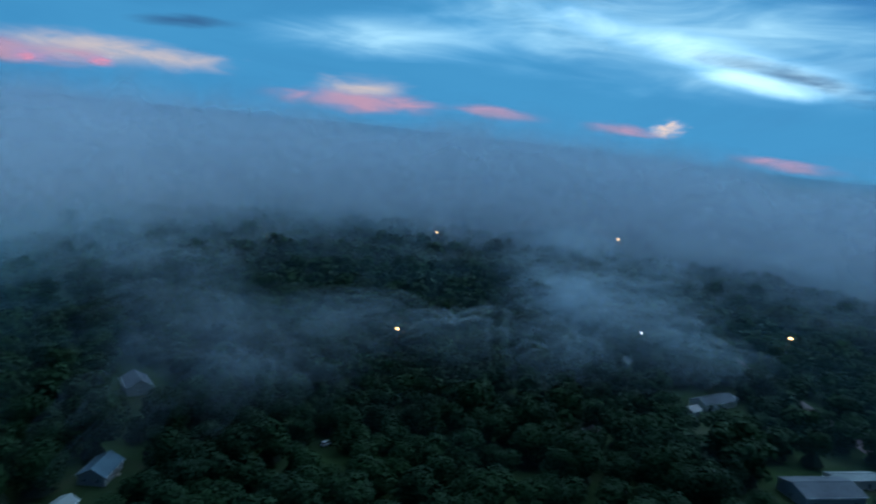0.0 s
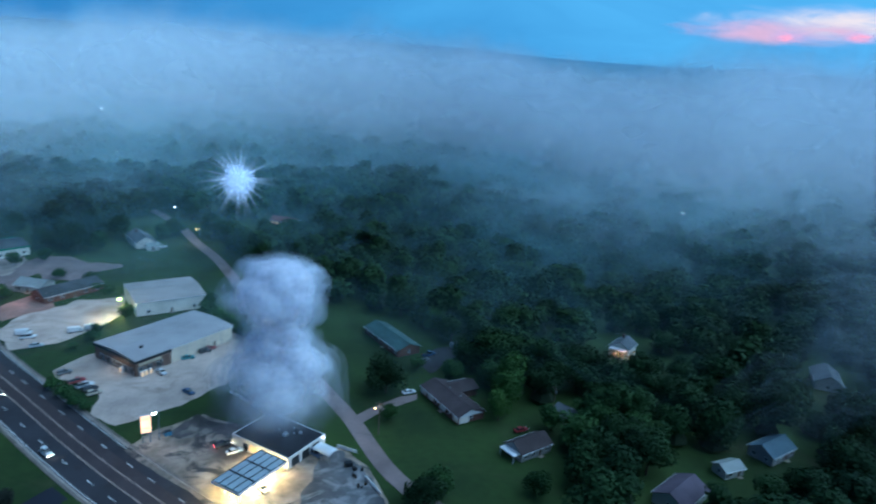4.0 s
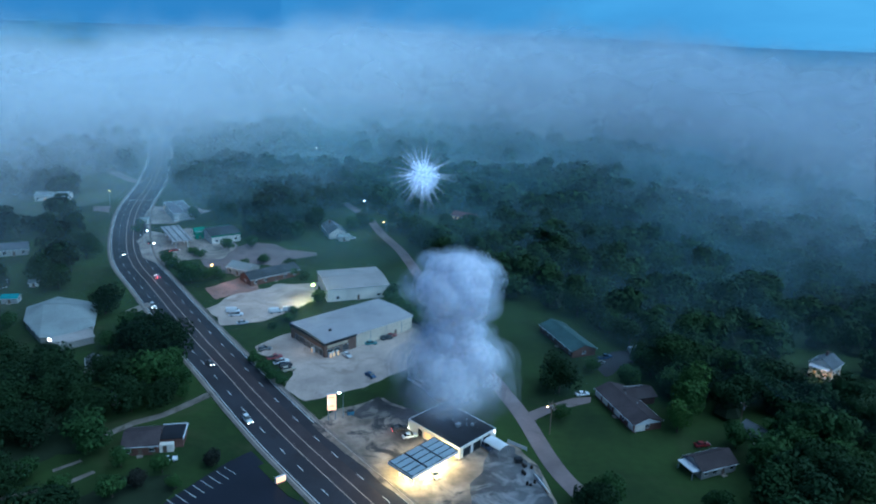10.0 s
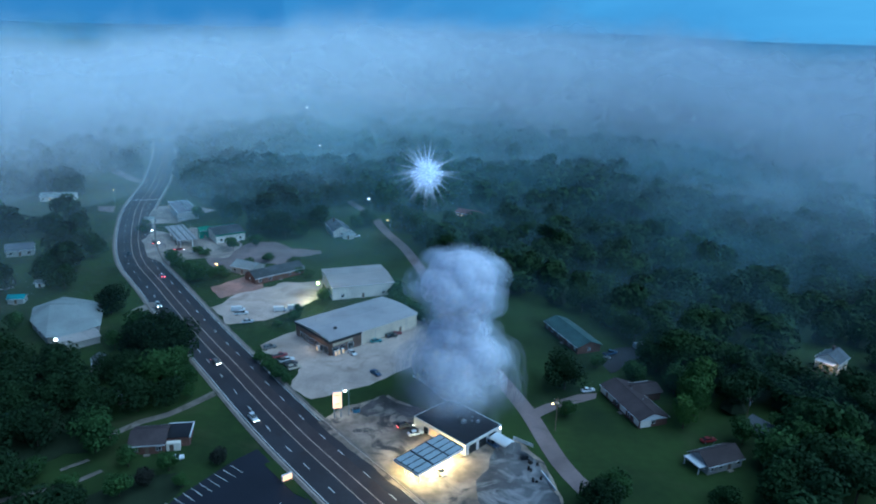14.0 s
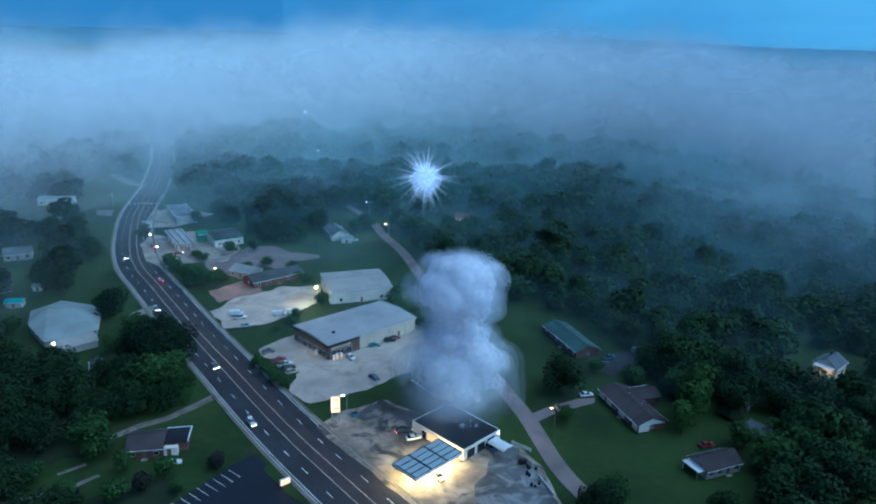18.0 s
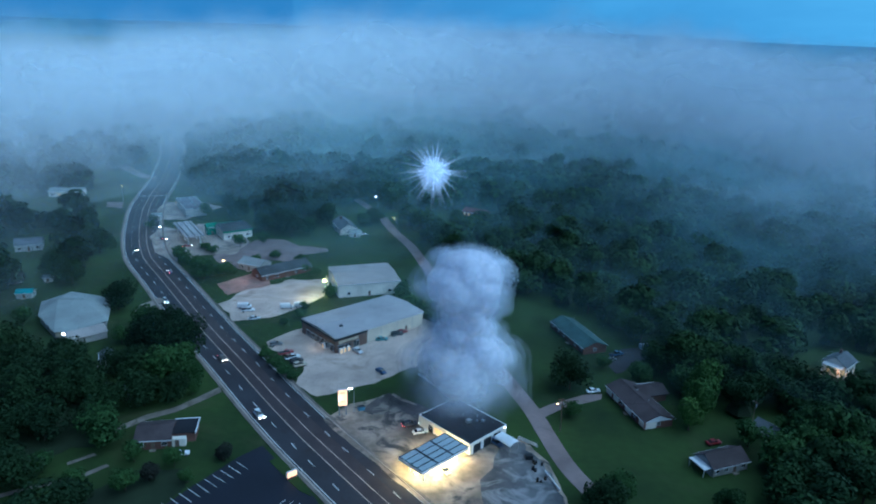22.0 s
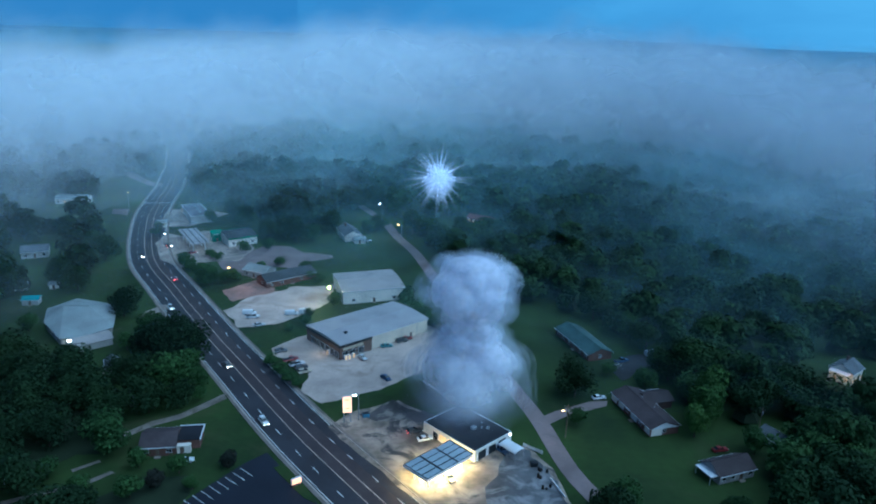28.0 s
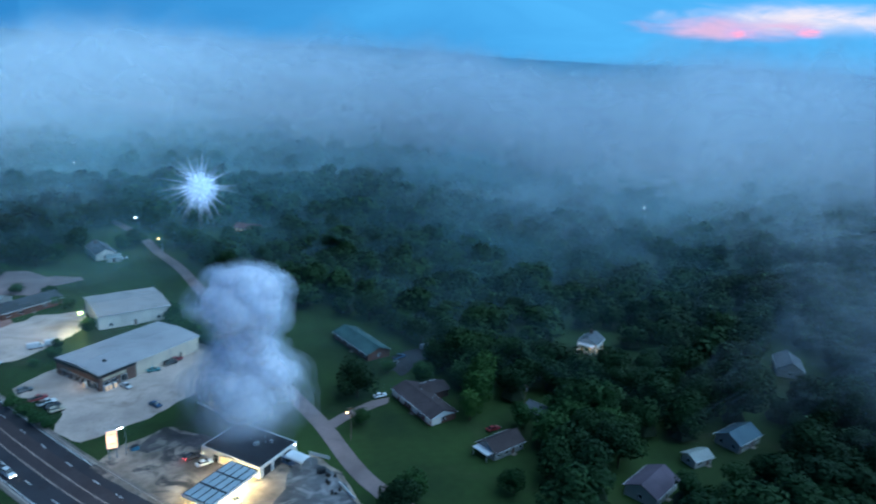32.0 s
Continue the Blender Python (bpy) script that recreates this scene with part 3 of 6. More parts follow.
PINK = cloud_mat("pink sunset cloud", ((0.5, 0.44, 0.62), (1.0, 0.5, 0.54)), (0.3, 1.0), CLOUDS * 1.1, (0.003, 0.003, 0.012))
CREAM = cloud_mat("cream sunset cloud", ((0.48, 0.5, 0.64), (1.0, 0.68, 0.52)), (0.28, 1.05), CLOUDS * 1.35, (0.0025, 0.0025, 0.01))
CIRRUS = cloud_mat("pale cirrus", ((0.26, 0.5, 0.68), (0.74, 0.9, 0.84)), (0.28, 1.3), CLOUDS * 1.7, (0.0012, 0.0012, 0.006))
GREYCLOUD = cloud_mat("blue-grey cloud", ((0.14, 0.25, 0.42), (0.12, 0.22, 0.38)), (0.4, 1.2), CLOUDS * 0.9, (0.002, 0.002, 0.01))
ORANGE = cloud_mat("orange lit cloud head", ((0.62, 0.5, 0.55), (1.0, 0.6, 0.36)), (0.42, 1.15), CLOUDS * 2.0, (0.012, 0.012, 0.03))
HOTPINK = cloud_mat("glowing pink cloud knot", ((0.6, 0.4, 0.55), (1.0, 0.32, 0.36)), (0.4, 1.1), CLOUDS * 1.5, (0.012, 0.012, 0.035))
BRIGHT = cloud_mat("bright white cirrus", ((0.36, 0.6, 0.74), (0.9, 1.0, 0.9)), (0.3, 1.05), CLOUDS * 2.1, (0.0014, 0.0014, 0.006))
EVENING = cloud_mat("blue sky tint", ((0.085, 0.245, 0.43), (0.08, 0.225, 0.41)), (-0.15, 0.85), CLOUDS * 1.2, (0.0006, 0.0006, 0.002))
TEALSKY = cloud_mat("pale blue sky tint", ((0.13, 0.33, 0.5), (0.15, 0.36, 0.52)), (-0.1, 1.0), CLOUDS * 1.5, (0.0006, 0.0006, 0.002))
# two added glowing sheets behind the clouds set the sky's blue and brightness
cloud(95, -120, -7.0, 17, EVENING, "even blue-grey glowing sheet added to tint the sky", 0.0, 4896)
cloud(12, -150, -6.0, 18, TEALSKY, "pale blue glowing sheet added to brighten the sky", 0.0, 4892)
cloud(-31, -56, 1.9, 5.0, CREAM, "long cream and pink anvil cloud above the fog", 0.3)
cloud(-31, -47, 1.6, 3.9, PINK, "soft pink flank of the anvil cloud", 0.2, 4860)
cloud(-38.2, -41.6, 1.7, 3.1, HOTPINK, "glowing pink knot of cloud", 0.1, 4850)
cloud(-42.8, -45.8, 2.0, 3.2, HOTPINK, "glowing pink knot of cloud", 0.1, 4850)
cloud(-58, -68.5, 1.6, 4.2, CREAM, "small layered pink cloud", 0.5)
cloud(-54, -72, 0.6, 3.0, PINK, "soft pink cloud bank near the horizon", 0.2, 4870)
cloud(-70, -79, 1.2, 2.7, PINK, "thin pink streak of cloud", -0.5)
cloud(-80, -88, 0.9, 2.3, PINK, "thin pink streak beside a bright cloud", -0.3, 4852)
cloud(-85.4, -89.4, 0.9, 3.1, ORANGE, "small bright orange-white cumulus head", 0.8)
cloud(-91, -101, -0.6, 0.8, PINK, "low pink streak along the horizon", -0.5, 4850)
cloud(-50, -82, 5.0, 9.6, CIRRUS, "pale streaks of high cirrus", 2.6, 4888)
cloud(-60, -112, 3.6, 14.5, CIRRUS, "broad pale cirrus sheet", -3.0, 4884)
cloud(-73, -105, 6.0, 9.6, BRIGHT, "sweeping bright cirrus band", -6.0, 4875)
cloud(-44, -56, 5.5, 6.9, GREYCLOUD, "thin blue-grey cloud streak", 0.9, 4840)
cloud(-85, -107, 4.9, 7.4, GREYCLOUD, "blue-grey cloud shadow streaks", -4.4, 4840)
cloud(-87, -99, 4.7, 6.9, BRIGHT, "bright cirrus curl", -1.8, 4836)

# ---- low fog ----
FOG = mist_mat("low fog", (0.9, 0.96, 1.0), 1.0, 0.0048, 0.017, 0.16, 0.62)
HAZE = mist_mat("blue evening haze", (0.55, 0.86, 0.93), 1.0, 0.004, 0.015, 0.2, 0.7)
FOGGY = 1.35
fog = tagged(new("fog_bank"), "pale blue-grey low fog bank lying over the woods", "fog", kind="stuff")


def bank_line(values):
    """A quantity of the bank by compass degrees, clockwise from +y, with its bends rounded off."""
    fine = np.arange(-180, 181.0)
    bell = np.exp(-(np.arange(-15, 16) / 6.0) ** 2)
    soft_line = np.convolve(np.pad(np.interp(fine, BANK_D, values), 15, mode="edge"), bell / bell.sum(), mode="valid")
    return lambda d: np.interp(d, fine, soft_line)


BANK_D = [-180, -60, -31, -22, -12, 0, 10, 21, 31, 39, 47, 58, 70, 80, 91, 100, 120, 180]
bank_edge = bank_line([600, 410, 430, 520, 600, 650, 620, 540, 440, 490, 585, 635, 655, 650, 620, 620, 600, 600])
bank_wide = bank_line([400, 400, 400, 400, 400, 400, 400, 400, 340, 300, 270, 270, 270, 270, 270, 270, 270, 400])
bank_crest = bank_line([0, -2.2, -2.0, -1.4, -0.6, -0.35, -0.4, -0.9, -1.1, -0.1, 0.5, 0.9, 0.5, 0.1, -0.9, -2.0, -1.2, 0])
bank_thick = bank_line([1, 0.72, 0.74, 0.8, 0.95, 1, 1, 1, 1, 1, 1, 1, 1, 1, 1, 1, 1, 1])
cd = np.arange(-64, 136.1, 0.8)
ch = np.linspace(0, 1, 26)
CD, CHT = np.meshgrid(cd, ch, indexing="ij")
cix = np.arange(CD.size).reshape(CD.shape)
cf = np.stack([cix[:-1, :-1], cix[1:, :-1], cix[1:, 1:], cix[:-1, 1:]], -1).reshape(-1, 4)


def curtain(radius, crest, dense, material, lean, seed):
    """One leaning veil of a fog bank: a soft uneven crest, thick below it, over the ground."""
    r0 = radius + 34 * fbm(seed, CD / 9.0, CHT * 1.3 + seed, 1.0, 3)
    g = ground_height(r0 * np.sin(np.radians(CD)), r0 * np.cos(np.radians(CD)))
    z = g + 2 + CHT * np.maximum(crest - g - 2, 6)
    r1 = r0 + lean * (z - g)
    x, y = r1 * np.sin(np.radians(CD)), r1 * np.cos(np.radians(CD))
    billow = 0.7 + 0.3 * fbm(seed + 3, CD / 9.0, CHT * 0.8, 1.0, 4) + 0.14 * fbm(seed + 6, CD / 2.2, CHT * 4.0, 1.0, 3)
    fade = ease(billow - CHT, -0.02, 0.34)
    thick = dense * fade * ease(CD, -64, -58) * (1 - ease(CD, 130, 136))
    me = big_mesh("fog_layer", np.stack([x, y, z], -1).reshape(-1, 3), cf, material, True)
    at = me.attributes.new("thickness", "FLOAT", "POINT")
    at.data.foreach_set("value", thick.astype(np.float32).ravel())
    ob = new("fog_layer", me)
    ob.parent = fog


NRING = 24
for k in range(NRING):
    q = k / (NRING - 1)
    rad = bank_edge(CD) - 150 + q * (bank_wide(CD) + 300)
    rise = ease(np.array(q), 0.0, 0.62)
    crest_z = EYE[2] + rad * np.tan(np.radians(bank_crest(CD)))
    low = 40 + 18 * fbm(71 + k, CD / 8.0, CD * 0, 1.0, 3)
    crest_k = low + rise * (crest_z * 1.62 + 26 * fbm(59, CD / 6.5, CD * 0, 1.0, 4) - low) + (8 + 20 * rise) * fbm(83 + 5 * k, CD / 5.0, CD * 0 + k, 1.0, 4)
    curtain(rad, crest_k, FOGGY * bank_thick(CD) * (0.025 + 0.275 * float(ease(np.array(q), 0.0, 0.6))), FOG, 0.75, 300 + 11 * k)
for k in range(18):
    q = k / 17
    rad = 215 + q * (bank_edge(CD) - 190)
    curtain(rad, 28 + 44 * q + 16 * fbm(171 + k, CD / 6.0, CD * 0, 1.0, 3), (0.02 + 0.15 * q) * np.interp(CD, [-60, -26, -12, 20, 32, 48, 120], [0.12, 0.15, 1, 1.3, 1.0, 0.35, 0.3]), HAZE, 0.9, 700 + 13 * k)

for k, far_r in enumerate((1500, 2100, 2800, 3500)):
    curtain(far_r + 0 * CD, 150 + 0 * CD, 0.3, HAZE, 0.1, 900 + 13 * k)

VEIL = mist_mat("thin torn fog", (0.8, 0.93, 1.0), 1.0, 0.011, 0.036, 0.26, 0.68)
rp = np.random.RandomState(77)
pth, pph = np.meshgrid(np.linspace(0.05, math.pi * 0.62, 15), np.linspace(0, 2 * math.pi, 30, endpoint=False), indexing="ij")
pix = np.arange(15 * 30).reshape(15, 30)
pf = np.stack([pix[:-1], np.roll(pix, -1, 1)[:-1], np.roll(pix, -1, 1)[1:], pix[1:]], -1).reshape(-1, 4)

WISPS = [(225, 172, 50, 24, 30, 0.35, 16), (300, 240, 66, 30, 40, 0.36, 20), (270, 135, 44, 22, 0, 0.34, 12), (440, 68, 95, 26, 5, 1.0, 26), (425, 12, 75, 22, 5, 0.7, 16), (640, 88, 95, 30, 10, 0.8, 14), (215, 390, 50, 60, -20, 0.42, 12), (-90, 430, 50, 30, 0, 0.4, 8)]
for wx, wy, wsx, wsy, wt, wa, wn_ in WISPS:
    for i in range(wn_):
        du, dv = rp.normal() * wsx * 0.7, rp.normal() * wsy * 0.7
        c_, s_ = math.cos(radians(wt)), math.sin(radians(wt))
        cx, cy = wx + du * c_ - dv * s_, wy + du * s_ + dv * c_
        sa, sb, sc, tz = rp.uniform(16, 44), rp.uniform(12, 28), rp.uniform(5, 13), rp.uniform(18, 36)
        lump = 1 + 0.9 * fbm(300 + i * 3 + int(wx) % 50, np.cos(pph) * np.sin(pth) * 2.4 + 7, np.sin(pph) * np.sin(pth) * 2.4 + np.cos(pth) * 2.0, 1.0, 4)
        for k, sh in enumerate((1.3, 0.85)):
            R = lump * sh
            u, v, w = R * np.sin(pth) * np.cos(pph) * sa, R * np.sin(pth) * np.sin(pph) * sb, R * np.cos(pth) * sc
            u, v = u * c_ - v * s_, u * s_ + v * c_
            me = big_mesh("fog_puff", np.stack([u + cx, v + cy, w + tz - sc], -1).reshape(-1, 3), pf, VEIL, True)
            at = me.attributes.new("thickness", "FLOAT", "POINT")
            at.data.foreach_set("value", ((0.055, 0.075)[k] * wa * ease(np.pi * 0.62 - pth, 0.0, 0.9)).astype(np.float32).ravel())
            new("fog_puff", me).parent = fog

# ---- smoke of the fireworks ----
SMOKE = mist_mat("dense white smoke", (0.97, 0.96, 1.0), 1.0, 0.09, 0.3, 0.2, 0.58)
SMOKERIM = mist_mat("thin torn smoke", (0.9, 0.93, 1.0), 1.0, 0.16, 0.6, 0.36, 0.68)


def lathe_cloud(name, profile, base, shells, lumps, seed, label, category, material, n=72, m=90, sway=1.0):
    """Billowing smoke: nested shells of rounded lumps round an upright core; profile gives height, radius and thickness."""
    root = thing(name, label, category, pose(*base))
    rs = np.random.RandomState(seed)
    ph = np.array(profile, float)
    zs = np.linspace(ph[0, 0], ph[-1, 0], m)
    rad, den = np.interp(zs, ph[:, 0], ph[:, 1]), np.interp(zs, ph[:, 0], ph[:, 2])
    th = np.linspace(0, 2 * math.pi, n, endpoint=False)
    Z, TH = np.meshgrid(zs, th, indexing="ij")
    R0 = np.repeat(0.62 * rad[:, None], n, 1)
    for i in range(lumps):
        zc = ph[0, 0] + (ph[-1, 0] - ph[0, 0]) * rs.uniform(0.0, 0.99)
        rc = np.interp(zc, ph[:, 0], ph[:, 1])
        q = rc * rs.uniform(0.3, 0.58) + 0.4
        off, ac = rc * rs.uniform(0.45, 0.72), rs.uniform(0, 2 * math.pi)
        dz, da = Z - zc, TH - ac
        disc = q * q - dz * dz - (off * np.sin(da)) ** 2
        hit = off * np.cos(da) + np.sqrt(np.maximum(disc, 0))
        R0 = np.where(disc > 0, np.maximum(R0, hit), R0)
    R0 = np.minimum(R0, rad[:, None] * 1.35)
    ix = np.arange(m * n).reshape(m, n)
    faces = np.stack([ix[:-1], np.roll(ix, -1, 1)[:-1], np.roll(ix, -1, 1)[1:], ix[1:]], -1).reshape(-1, 4)
    for k, s in enumerate(shells):
        fine = fbm(seed + 50 + k, np.cos(TH) * 4 + 3 + Z / 3.4, np.sin(TH) * 4 + Z / 2.8, 1.0, 3)
        R = np.maximum(R0 * s + 0.6 * fine * np.minimum(1, R0 * 0.5), 0.02)
        x = R * np.cos(TH) + sway * np.sin(Z / 11 + 1)
        y = R * np.sin(TH) + sway * np.cos(Z / 13)
        zz = Z - (1 - s) * 4.0 * ease(Z, zs[-1] * 0.7, zs[-1])
        me = big_mesh("smoke_shell", np.stack([x, y, zz], -1).reshape(-1, 3), faces, SMOKERIM if s > 1.0 else material, True)
        at = me.attributes.new("thickness", "FLOAT", "POINT")
        at.data.foreach_set("value", (np.repeat(den[:, None], n, 1) * (0.2 + 0.4 * max(0.0, 1 - s)) * (0.35 if s > 1.3 else 0.55 if s > 1.15 else 0.8 if s > 1.0 else 1.0)).astype(np.float32).ravel())
        ob = new("smoke_shell", me)
        ob.parent = root
    return root


lathe_cloud("smoke_plume", [(0.3, 17.5, 0.0), (2, 17.5, 0.2), (6, 16.5, 0.7), (12, 14.0, 1.3), (18, 11.4, 1.6), (24, 8.8, 1.8), (29, 7.2, 1.9), (33, 7.6, 2.1), (36, 10.0, 2.4), (40, 11.0, 2.5), (44, 10.4, 2.4), (47, 8.0, 2.2), (49, 4.4, 2.0), (50, 0.3, 1.8)],
            (8.5, 198.5, -1.0), (1.4, 1.28, 1.17, 1.07, 0.97, 0.86, 0.74, 0.6, 0.42), 110, 61, "tall billowing column of white firework smoke with a rounded head", "smoke", SMOKE)

# the burst: a bright ball of smoke and radiating streaks over the trees
BURSTMIST = mist_mat("bright burst smoke", (0.84, 0.9, 1.0), 1.0, 0.2, 0.7, 0.2, 0.6, 0.12)
burst = thing("firework_burst", "white firework burst with radiating smoke streaks above the trees", "firework", pose(-5.0, 352.0, 42.0))
rs = np.random.RandomState(12)
th, ph_ = np.meshgrid(np.linspace(0, math.pi, 22), np.linspace(0, 2 * math.pi, 30, endpoint=False), indexing="ij")
ix = np.arange(22 * 30).reshape(22, 30)
bf = np.stack([ix[:-1], np.roll(ix, -1, 1)[:-1], np.roll(ix, -1, 1)[1:], ix[1:]], -1).reshape(-1, 4)
for k, s in enumerate((8.4, 7.2, 6.1, 5.1, 4.1, 3.1, 2.1)):
    R = s * (1 + 0.34 * fbm(90 + k, np.cos(ph_) * np.sin(th) * 2.4 + 5, np.sin(ph_) * np.sin(th) * 2.4 + np.cos(th) * 2.1, 1.0, 3))
    me = big_mesh("burst_shell", np.stack([R * np.sin(th) * np.cos(ph_), R * np.sin(th) * np.sin(ph_), R * np.cos(th) * 1.1 - 0.2 * s], -1).reshape(-1, 3), bf, BURSTMIST, True)
    at = me.attributes.new("thickness", "FLOAT", "POINT")
    at.data.foreach_set("value", [0.1 + 0.05 * k] * len(me.vertices))
    new("burst_shell", me).parent = burst
for i in range(95):
    d = Vector(rs.normal(size=3)).normalized()
    ln = rs.uniform(12, 22)
    bm = bmesh.new()
    bend = Vector((0, 0, -0.004 * ln * ln))
    steps = [d * 3.0, d * (0.45 * ln) + bend * 0.2, d * (0.75 * ln) + bend * 0.55, d * ln + bend]
    for p0, p1, r0_, r1_ in zip(steps, steps[1:], (0.7, 0.42, 0.28), (0.42, 0.28, 0.1)):
        rod(p0, p1, r0_, r1_, 6, bm)
    ob = part("streak", bm, BURSTMIST, burst)
    at = ob.data.attributes.new("thickness", "FLOAT", "POINT")
    at.data.foreach_set("value", [max(0.04, 0.5 * (1 - v.co.length / ln)) for v in ob.data.vertices])

# ---- trees ----


def crown_cloud(rs, quads, leaf, lobes=8, spread=0.24, low=-0.45):
    """Leaf clumps on the lobes of a crown about 1 wide and 1 high: corners (n, 4, 3)."""
    cs = []
    for i in range(lobes):
        a = rs.uniform(0, 2 * math.pi)
        q = rs.uniform(0, 0.32) if i else 0.0
        cs.append((q * math.cos(a), q * math.sin(a), rs.uniform(0.25, 0.75) if i else 0.62, rs.uniform(0.17, 0.3)))
    cs = np.array(cs)
    pick = rs.choice(lobes, quads * 2, p=cs[:, 3] ** 2 / (cs[:, 3] ** 2).sum())
    d = rs.normal(size=(quads * 2, 3))
    d /= np.linalg.norm(d, axis=1)[:, None]
    keep = d[:, 2] > low
    pick, d = pick[keep][:quads], d[keep][:quads]
    c = cs[pick, :3] + d * cs[pick, 3:4] * rs.uniform(0.78, 1.08, (len(d), 1))
    nrm = d + rs.normal(size=d.shape) * spread + (0, 0, 0.25)
    nrm /= np.linalg.norm(nrm, axis=1)[:, None]
    t1 = np.cross(nrm, rs.normal(size=d.shape))
    t1 /= np.linalg.norm(t1, axis=1)[:, None]
    t2 = np.cross(nrm, t1)
    s = leaf * rs.uniform(0.6, 1.35, (len(d), 1))
    s2 = s * rs.uniform(0.55, 1.0, (len(d), 1))
    bend = nrm * s * rs.uniform(-0.35, 0.1, (len(d), 1))
    return np.stack([c - t1 * s + bend, c - t2 * s2, c + t1 * s + bend, c + t2 * s2], 1), cs


def in_poly(x, y, poly):
    inside = np.zeros(x.shape, bool)
    for (x0, y0), (x1, y1) in zip(poly, poly[1:] + poly[:1]):
        hit = ((y0 > y) != (y1 > y)) & (x < (x1 - x0) * (y - y0) / (y1 - y0 + 1e-9) + x0)
        inside ^= hit
    return inside


TOWN = [(-45, 105), (25, 100), (70, 105), (80, 130), (100, 150), (98, 186), (82, 215), (82, 238), (68, 262), (46, 279), (27, 299), (12, 302), (4, 330), (-8, 365),
        (-22, 388), (-30, 415), (-48, 446), (-62, 440), (-66, 425), (-72, 396), (-92, 380), (-100, 396), (-118, 412), (-132, 440), (-158, 452), (-188, 462), (-208, 500), (-240, 530),
        (-262, 512), (-240, 470), (-222, 420), (-203, 385), (-182, 350), (-170, 322), (-158, 300), (-188, 296), (-180, 262), (-168, 228), (-150, 212), (-134, 196), (-132, 160),
        (-124, 122), (-80, 104)]
CLEAR = np.array([(142, 226, 12), (150, 214, 8), (98, 183, 8), (-111.5, 213, 8), (-93.8, 192.5, 7), (210, 194, 14), (153, 153, 10), (132, 147, 8), (206, 107, 8), (247, 117, 7), (371, 21, 8), (335, -24, 17), (318, -14, 8),
                  (408, -43, 9), (455, 3, 7), (265, -58, 18), (290, -72, 12), (265, 21, 8), (20.8, 422, 13), (110, 140, 10), (-205, 330, 16), (-250, 420, 20), (14, 330, 9), (357, 145, 7), (508, -74, 7), (570, 365, 8), (738, 262, 9)], float)


def sites(spacing, rmin, rmax, seed):
    rs = np.random.RandomState(seed)
    k = int(rmax / spacing) + 1
    gx, gy = np.meshgrid(np.arange(-k, k + 1), np.arange(-k, k + 1))
    x = (gx + 0.5 * (gy % 2) + rs.uniform(-0.36, 0.36, gx.shape)).ravel() * spacing
    y = (gy + rs.uniform(-0.36, 0.36, gx.shape)).ravel() * spacing * 0.9
    r, a = np.hypot(x, y), np.degrees(np.arctan2(x, y))
    ok = (r >= rmin) & (r < rmax) & (a > -50) & (a < 120) & ~in_poly(x, y, TOWN)
    for cx, cy, cr in CLEAR * (1, 1, 1.15):
        ok &= np.hypot(x - cx, y - cy) > cr
        near = 1 - 0.9 * cr / math.hypot(cx, cy)
        ok &= np.hypot(x - cx * near, y - cy * near) > cr * 0.9
        near = 1 - 1.7 * cr / math.hypot(cx, cy)
        ok &= np.hypot(x - cx * near, y - cy * near) > cr * 0.7
    for line, w in ((HIGHWAY, 15.0), (SIDE, 7.0), (EAST, 8.0)):
        for q in line[::3]:
            ok &= (x - q[0]) ** 2 + (y - q[1]) ** 2 > w * w
    return x[ok], y[ok], rs


